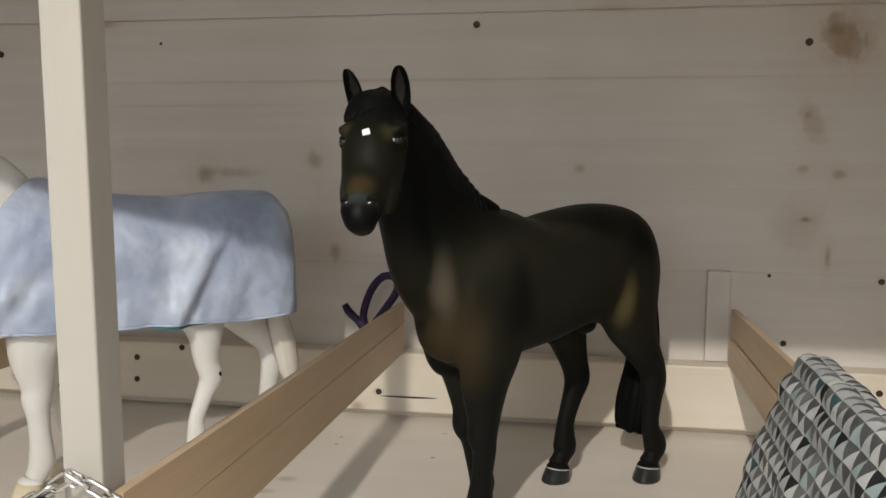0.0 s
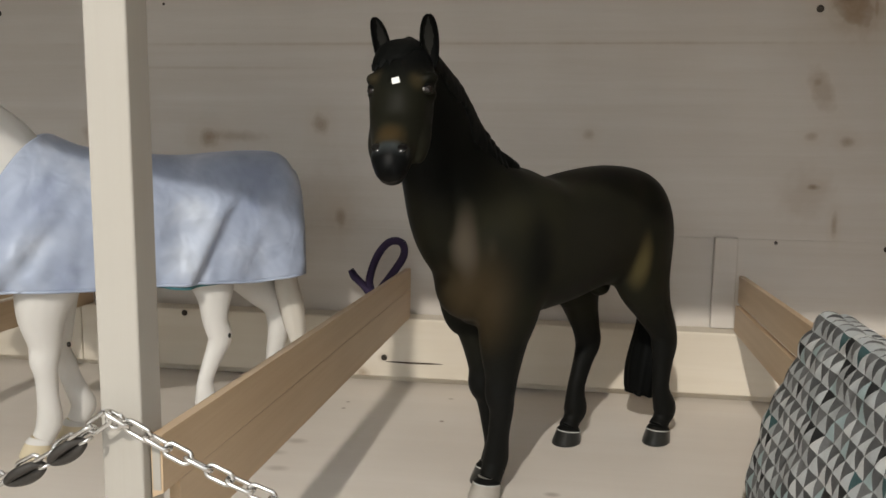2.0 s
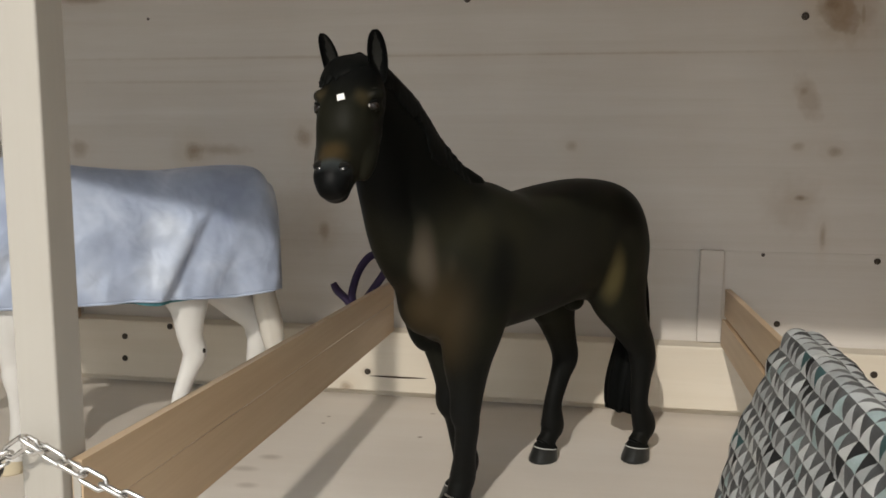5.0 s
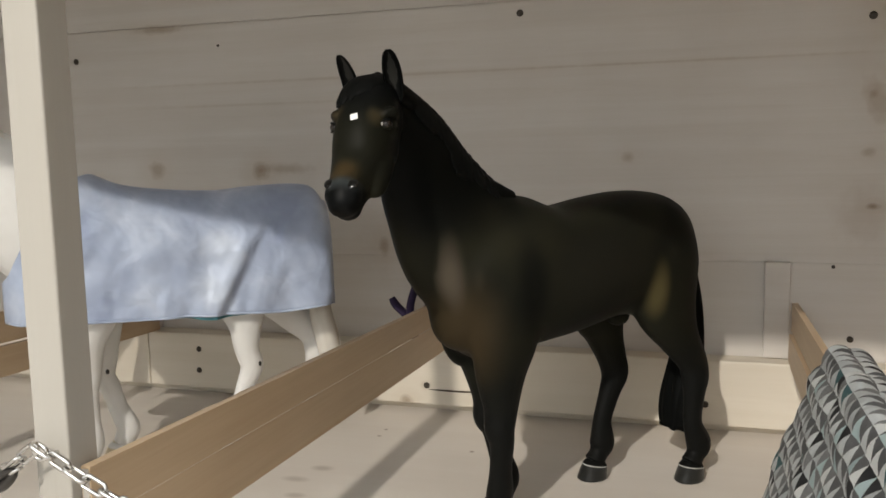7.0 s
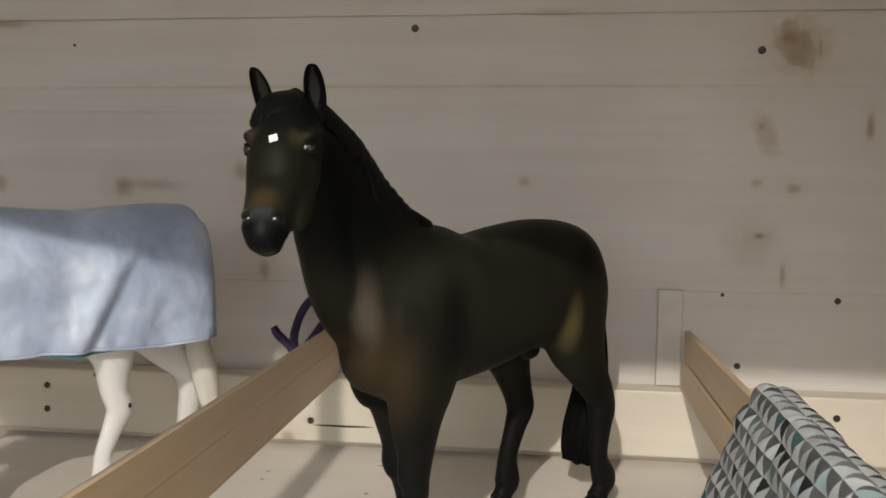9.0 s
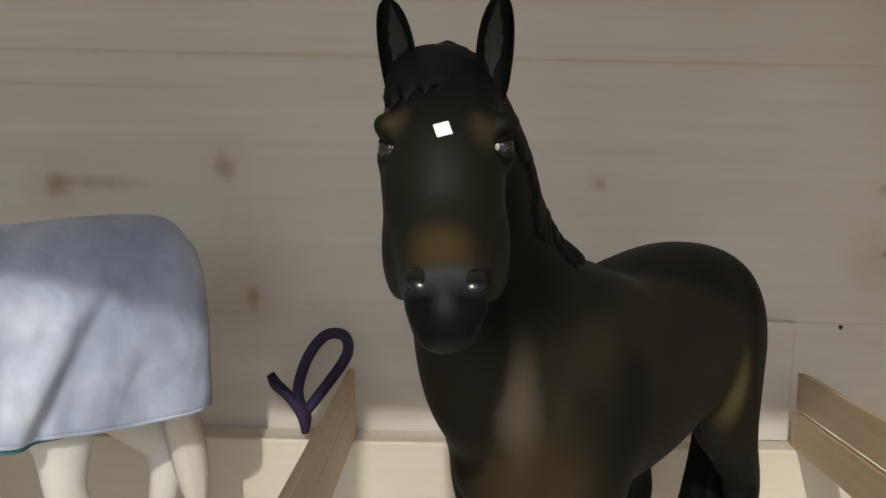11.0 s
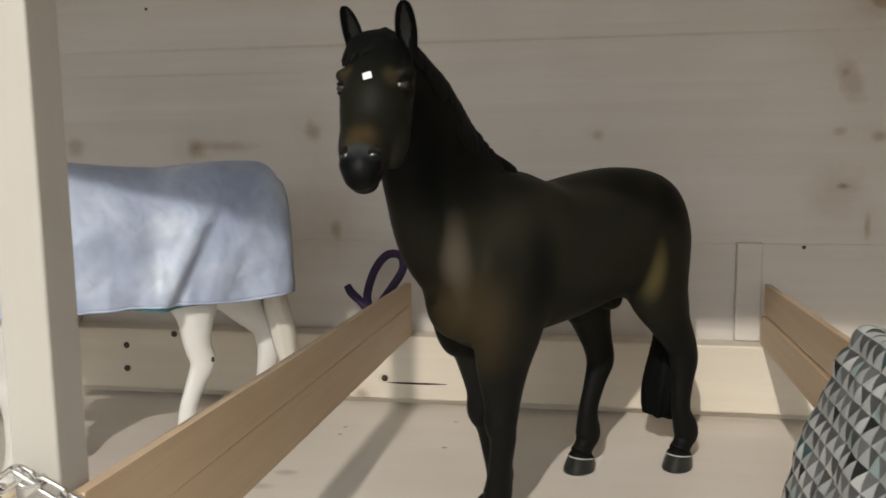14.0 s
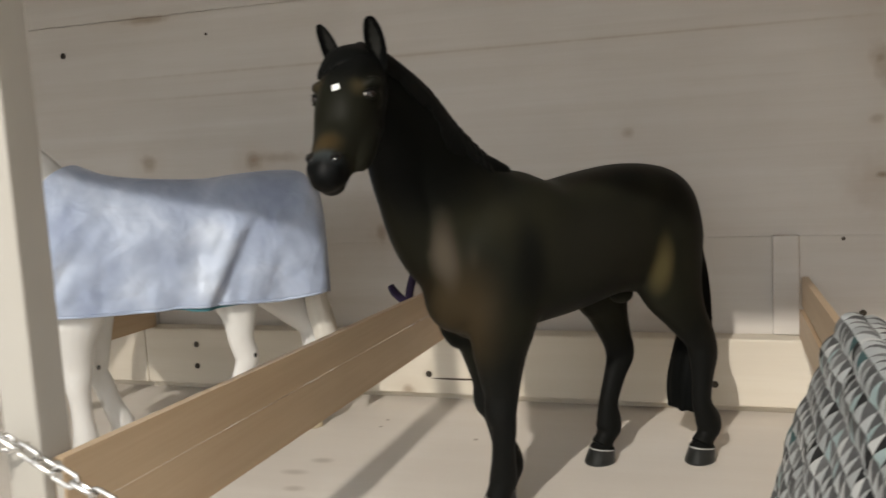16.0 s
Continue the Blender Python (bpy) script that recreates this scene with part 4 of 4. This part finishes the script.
# ---------------------------------------------------------------- print cloth over the low rail
def draped_cloth():
    bm = bmesh.new()
    uvl = bm.loops.layers.uv.new("cloth")
    half = smooth_path([(0.1245, 0.1205), (0.1185, 0.1185), (0.1125, 0.1080), (0.1035, 0.085), (0.0945, 0.060), (0.0885, 0.035), (0.0860, 0.012), (0.0855, 0.0015)], 60)
    other = smooth_path([(0.1245, 0.1205), (0.1310, 0.1180), (0.1380, 0.1080), (0.1480, 0.086), (0.1570, 0.060), (0.1640, 0.035), (0.1680, 0.012), (0.1690, 0.0015)], 60)
    line = np.vstack([half[::-1], other[1:]])
    length = np.concatenate([[0], np.cumsum(np.linalg.norm(np.diff(line, axis=0), axis=1))])
    k, n = 170, 110
    s = np.linspace(0, length[-1], k)
    px, pz = np.interp(s, length, line[:, 0]), np.interp(s, length, line[:, 1])
    ys = np.linspace(0.292, 0.484, n)
    rows = []
    for y in ys:
        row = []
        for i in range(k):
            t = Vector((px[min(i + 1, k - 1)] - px[max(i - 1, 0)], 0, pz[min(i + 1, k - 1)] - pz[max(i - 1, 0)])).normalized()
            nrm = Vector((-t.z, 0, t.x))
            puff = (0.0007 + 0.0022 * (pz[i] / 0.12) ** 3) * abs(math.sin(math.pi * s[i] / 0.0164)) ** 0.8 + 0.0022 * noise.noise(Vector((y * 38, s[i] * 38, 4))) + 0.0009 * noise.noise(Vector((y * 190, s[i] * 60, 9))) + 0.0010 * math.sin(40 * y + 60 * s[i]) * (1 - pz[i] / 0.13)
            end = max(0.0, (y - 0.468) / 0.016)
            puff -= 0.006 * end * end
            row.append((Vector((px[i], y + 0.004 * math.sin(25 * s[i]) * (y > 0.4) * (y - 0.4) / 0.09, pz[i])) + nrm * puff, s[i], y))
        rows.append([(bm.verts.new(c), u, v) for c, u, v in row])
    for A, B in zip(rows, rows[1:]):
        for i in range(k - 1):
            quad = (A[i], A[i + 1], B[i + 1], B[i])
            f = bm.faces.new([q[0] for q in quad])
            f.smooth = True
            for loop, q in zip(f.loops, quad):
                loop[uvl].uv = (q[2], q[1])
    bmesh.ops.solidify(bm, geom=bm.faces, thickness=0.0016)
    return thing("saddle_cloth", bm, print_cotton, "grey triangle-print padded cloth draped over the partition rail", "cloth", smooth=True)


draped_cloth()


# ---------------------------------------------------------------- chains across the stall fronts
def link_mesh(name, long_half, wide_half, wire, mat):
    bm = bmesh.new()
    n, r = 28, 10
    loops = []
    for i in range(n):
        a = 2 * math.pi * i / n
        straight = long_half - wide_half
        c = Vector((wide_half * math.cos(a) + math.copysign(straight, math.cos(a)), wide_half * math.sin(a), 0))
        out = Vector((math.cos(a), math.sin(a), 0))
        loops.append([bm.verts.new(c + out * (wire * math.cos(2 * math.pi * j / r)) + Vector((0, 0, wire * math.sin(2 * math.pi * j / r)))) for j in range(r)])
    for i in range(n):
        A, B = loops[i], loops[(i + 1) % n]
        for j in range(r):
            bm.faces.new((A[j], A[(j + 1) % r], B[(j + 1) % r], B[j])).smooth = True
    bmesh.ops.recalc_face_normals(bm, faces=bm.faces)
    return mesh_from(name, bm, mat)


bright_link = link_mesh("link", 0.0047, 0.0021, 0.00078, steel)


def chain(x0, x1, y, z_end, curve, label):
    """A slack chain between two posts; every link is turned a quarter against the one before."""
    base = tagged(new("stall_chain"), label, "chain", "stall chains")
    base.location = ((x0 + x1) / 2, y, 0)
    mid = (x0 + x1) / 2
    low = z_end - curve * (x1 - mid) ** 2
    x, i = x0, 0
    step = 0.0077
    while x < x1:
        slope = 2 * curve * (x - mid)
        ob = new("link", bright_link)
        ob.parent = base
        tilt = math.atan(slope)
        ob.matrix_basis = Matrix.Translation((x - mid, 0, low + curve * (x - mid) ** 2)) @ Matrix.Rotation(-tilt, 4, "Y") @ Matrix.Rotation(radians((80 if i % 2 else -8) + 16 * math.sin(1.3 * i)), 4, "X")
        x += step * math.cos(tilt)
        i += 1
    return base


chain(-0.1570, 0.1200, 0.2625, 0.1187, 2.0, "bright steel chain hung across the stall front")
chain(-0.4425, -0.1600, 0.2625, 0.1195, 2.5, "steel chain hung across the neighbouring stall front")



def snap_clasp(low, high):
    """A dark oval spring clasp in line with the chain, with a small bright eye at its upper end."""
    a, b = Vector(low), Vector(high)
    mid = (a + b) / 2
    base = tagged(new("snap_clasp"), "dark steel oval clasp hanging in the chain", "clasp", "chain clasps")
    base.location = mid
    way = (b - a) / 2
    up = Vector((-way.z, 0, way.x)).normalized()
    bm = bmesh.new()
    rows = [(*(way * math.cos(t) + up * (0.0018 * math.sin(t)) + Vector((0, 0.0006 * math.sin(2 * t), 0))), 0.0015, 0.0014 + 0.0004 * math.sin(t) ** 2) for t in np.linspace(0.0, 6.28, 20)]
    tube(bm, rows, side=(0, 1, 0), n=44, ring=12)
    part("clasp_body", bm, dark_steel, base, "dark oval clasp body", smooth=True)
    bm = bmesh.new()
    eye = [(*(way * 1.18 + way.normalized() * (0.0022 * math.sin(t)) + Vector((0, 0.0020 * math.cos(t), 0.0002))), 0.0006, 0.0006) for t in np.linspace(0.0, 6.28, 18)]
    tube(bm, eye, side=(0, 0, 1), n=30, ring=8)
    part("eye", bm, steel, base, "bright steel eye", smooth=True)


snap_clasp((-0.1805, 0.2612, 0.1030), (-0.1690, 0.2612, 0.1100))
snap_clasp((-0.1970, 0.2612, 0.0945), (-0.1840, 0.2612, 0.1005))


def hook(x, y, z):
    bm = bmesh.new()
    rows = [(math.sin(a) * 0.0026, 0.0, math.cos(a) * 0.0026, 0.0008, 0.0008) for a in np.linspace(0.6, 5.6, 16)]
    tube(bm, rows, n=40, ring=10)
    tube(bm, [(0, 0.0, -0.0026, 0.0008, 0.0008), (0, 0.0090, -0.0026, 0.0008, 0.0008)], side=(1, 0, 0), n=6, ring=10)
    thing("screw_hook", bm, steel, "small bright steel screw hook in the post", "hook", "hooks", smooth=True, at=(x, y, z))


hook(-0.1580, 0.2625, 0.1180)
hook(0.1195, 0.2565, 0.1180)


# ---------------------------------------------------------------- purple halter loop on the rail end
def halter():
    bm = bmesh.new()
    tube(bm, [(-0.172, 0.686, 0.078, 0.0041, 0.0031), (-0.174, 0.686, 0.090, 0.0043, 0.0032), (-0.168, 0.687, 0.109, 0.0043, 0.0032), (-0.158, 0.688, 0.121, 0.0043, 0.0032),
              (-0.1475, 0.688, 0.1205, 0.0043, 0.0032), (-0.1460, 0.687, 0.110, 0.0043, 0.0032), (-0.156, 0.686, 0.094, 0.0043, 0.0032), (-0.168, 0.684, 0.078, 0.0041, 0.0031)], side=(0, 1, 0), n=70, ring=12)
    tube(bm, [(-0.190, 0.686, 0.0975, 0.0038, 0.0024), (-0.1865, 0.686, 0.0915, 0.0049, 0.0031), (-0.178, 0.685, 0.084, 0.0043, 0.0031), (-0.1705, 0.684, 0.0755, 0.0061, 0.0043), (-0.1695, 0.684, 0.0640, 0.0035, 0.0022)], side=(0, 1, 0), n=30, ring=12)
    thing("halter", bm, purple_cord, "small dark purple cord halter looped over the rail end", "halter", smooth=True)


halter()

# ---------------------------------------------------------------- the unseen room that the stable stands in
# floor out of view, kept pale to bounce light onto the upper wall
thing("ground", box((-3.0, -1.6, -0.060), (3.0, 1.6, -0.0185), 0.0), carpet, "plain unseen room floor under the stable, pale to bounce light up", "floor", kind="structure")
# wall and window are made up; the opening sets the stable's soft fill
room = thing("wall_room", box((-3.0, -1.66, -0.0185), (-1.25, -1.60, 2.3), 0.0), plaster, "plain pale unseen room wall with a wide opening for fill light", "wall", kind="structure")
part("wall_panel", box((0.85, -1.66, -0.0185), (3.0, -1.60, 2.3), 0.0), plaster, room)
part("wall_panel", box((-1.25, -1.66, -0.0185), (0.85, -1.60, 0.40), 0.0), plaster, room)
part("wall_panel", box((-1.25, -1.66, 1.75), (0.85, -1.60, 2.3), 0.0), plaster, room)
fill_opening = thing("fill_opening_1", box((-1.25, -1.63, 0.40), (-1.21, -1.59, 1.75), 0.002), plaster, "plain pale frame of an unseen fill light opening in the room wall", "window", kind="structure")
part("opening_frame", box((0.81, -1.63, 0.40), (0.85, -1.59, 1.75), 0.002), plaster, fill_opening)
part("opening_frame", box((-1.21, -1.63, 0.40), (0.81, -1.59, 0.44), 0.002), plaster, fill_opening)
part("opening_frame", box((-1.21, -1.63, 1.71), (0.81, -1.59, 1.75), 0.002), plaster, fill_opening)
thing("wall_side", box((3.0, -1.66, -0.0185), (3.06, 1.66, 2.3), 0.0), plaster_dim, "plain brown room wall", "wall", kind="structure")
thing("wall_side", box((-3.06, -1.66, -0.0185), (-3.0, 1.66, 2.3), 0.0), plaster_dim, "plain brown room wall", "wall", kind="structure")
thing("wall_behind", box((-3.0, 1.60, -0.0185), (3.0, 1.66, 2.3), 0.0), plaster, "plain pale room wall behind the stable", "wall", kind="structure")
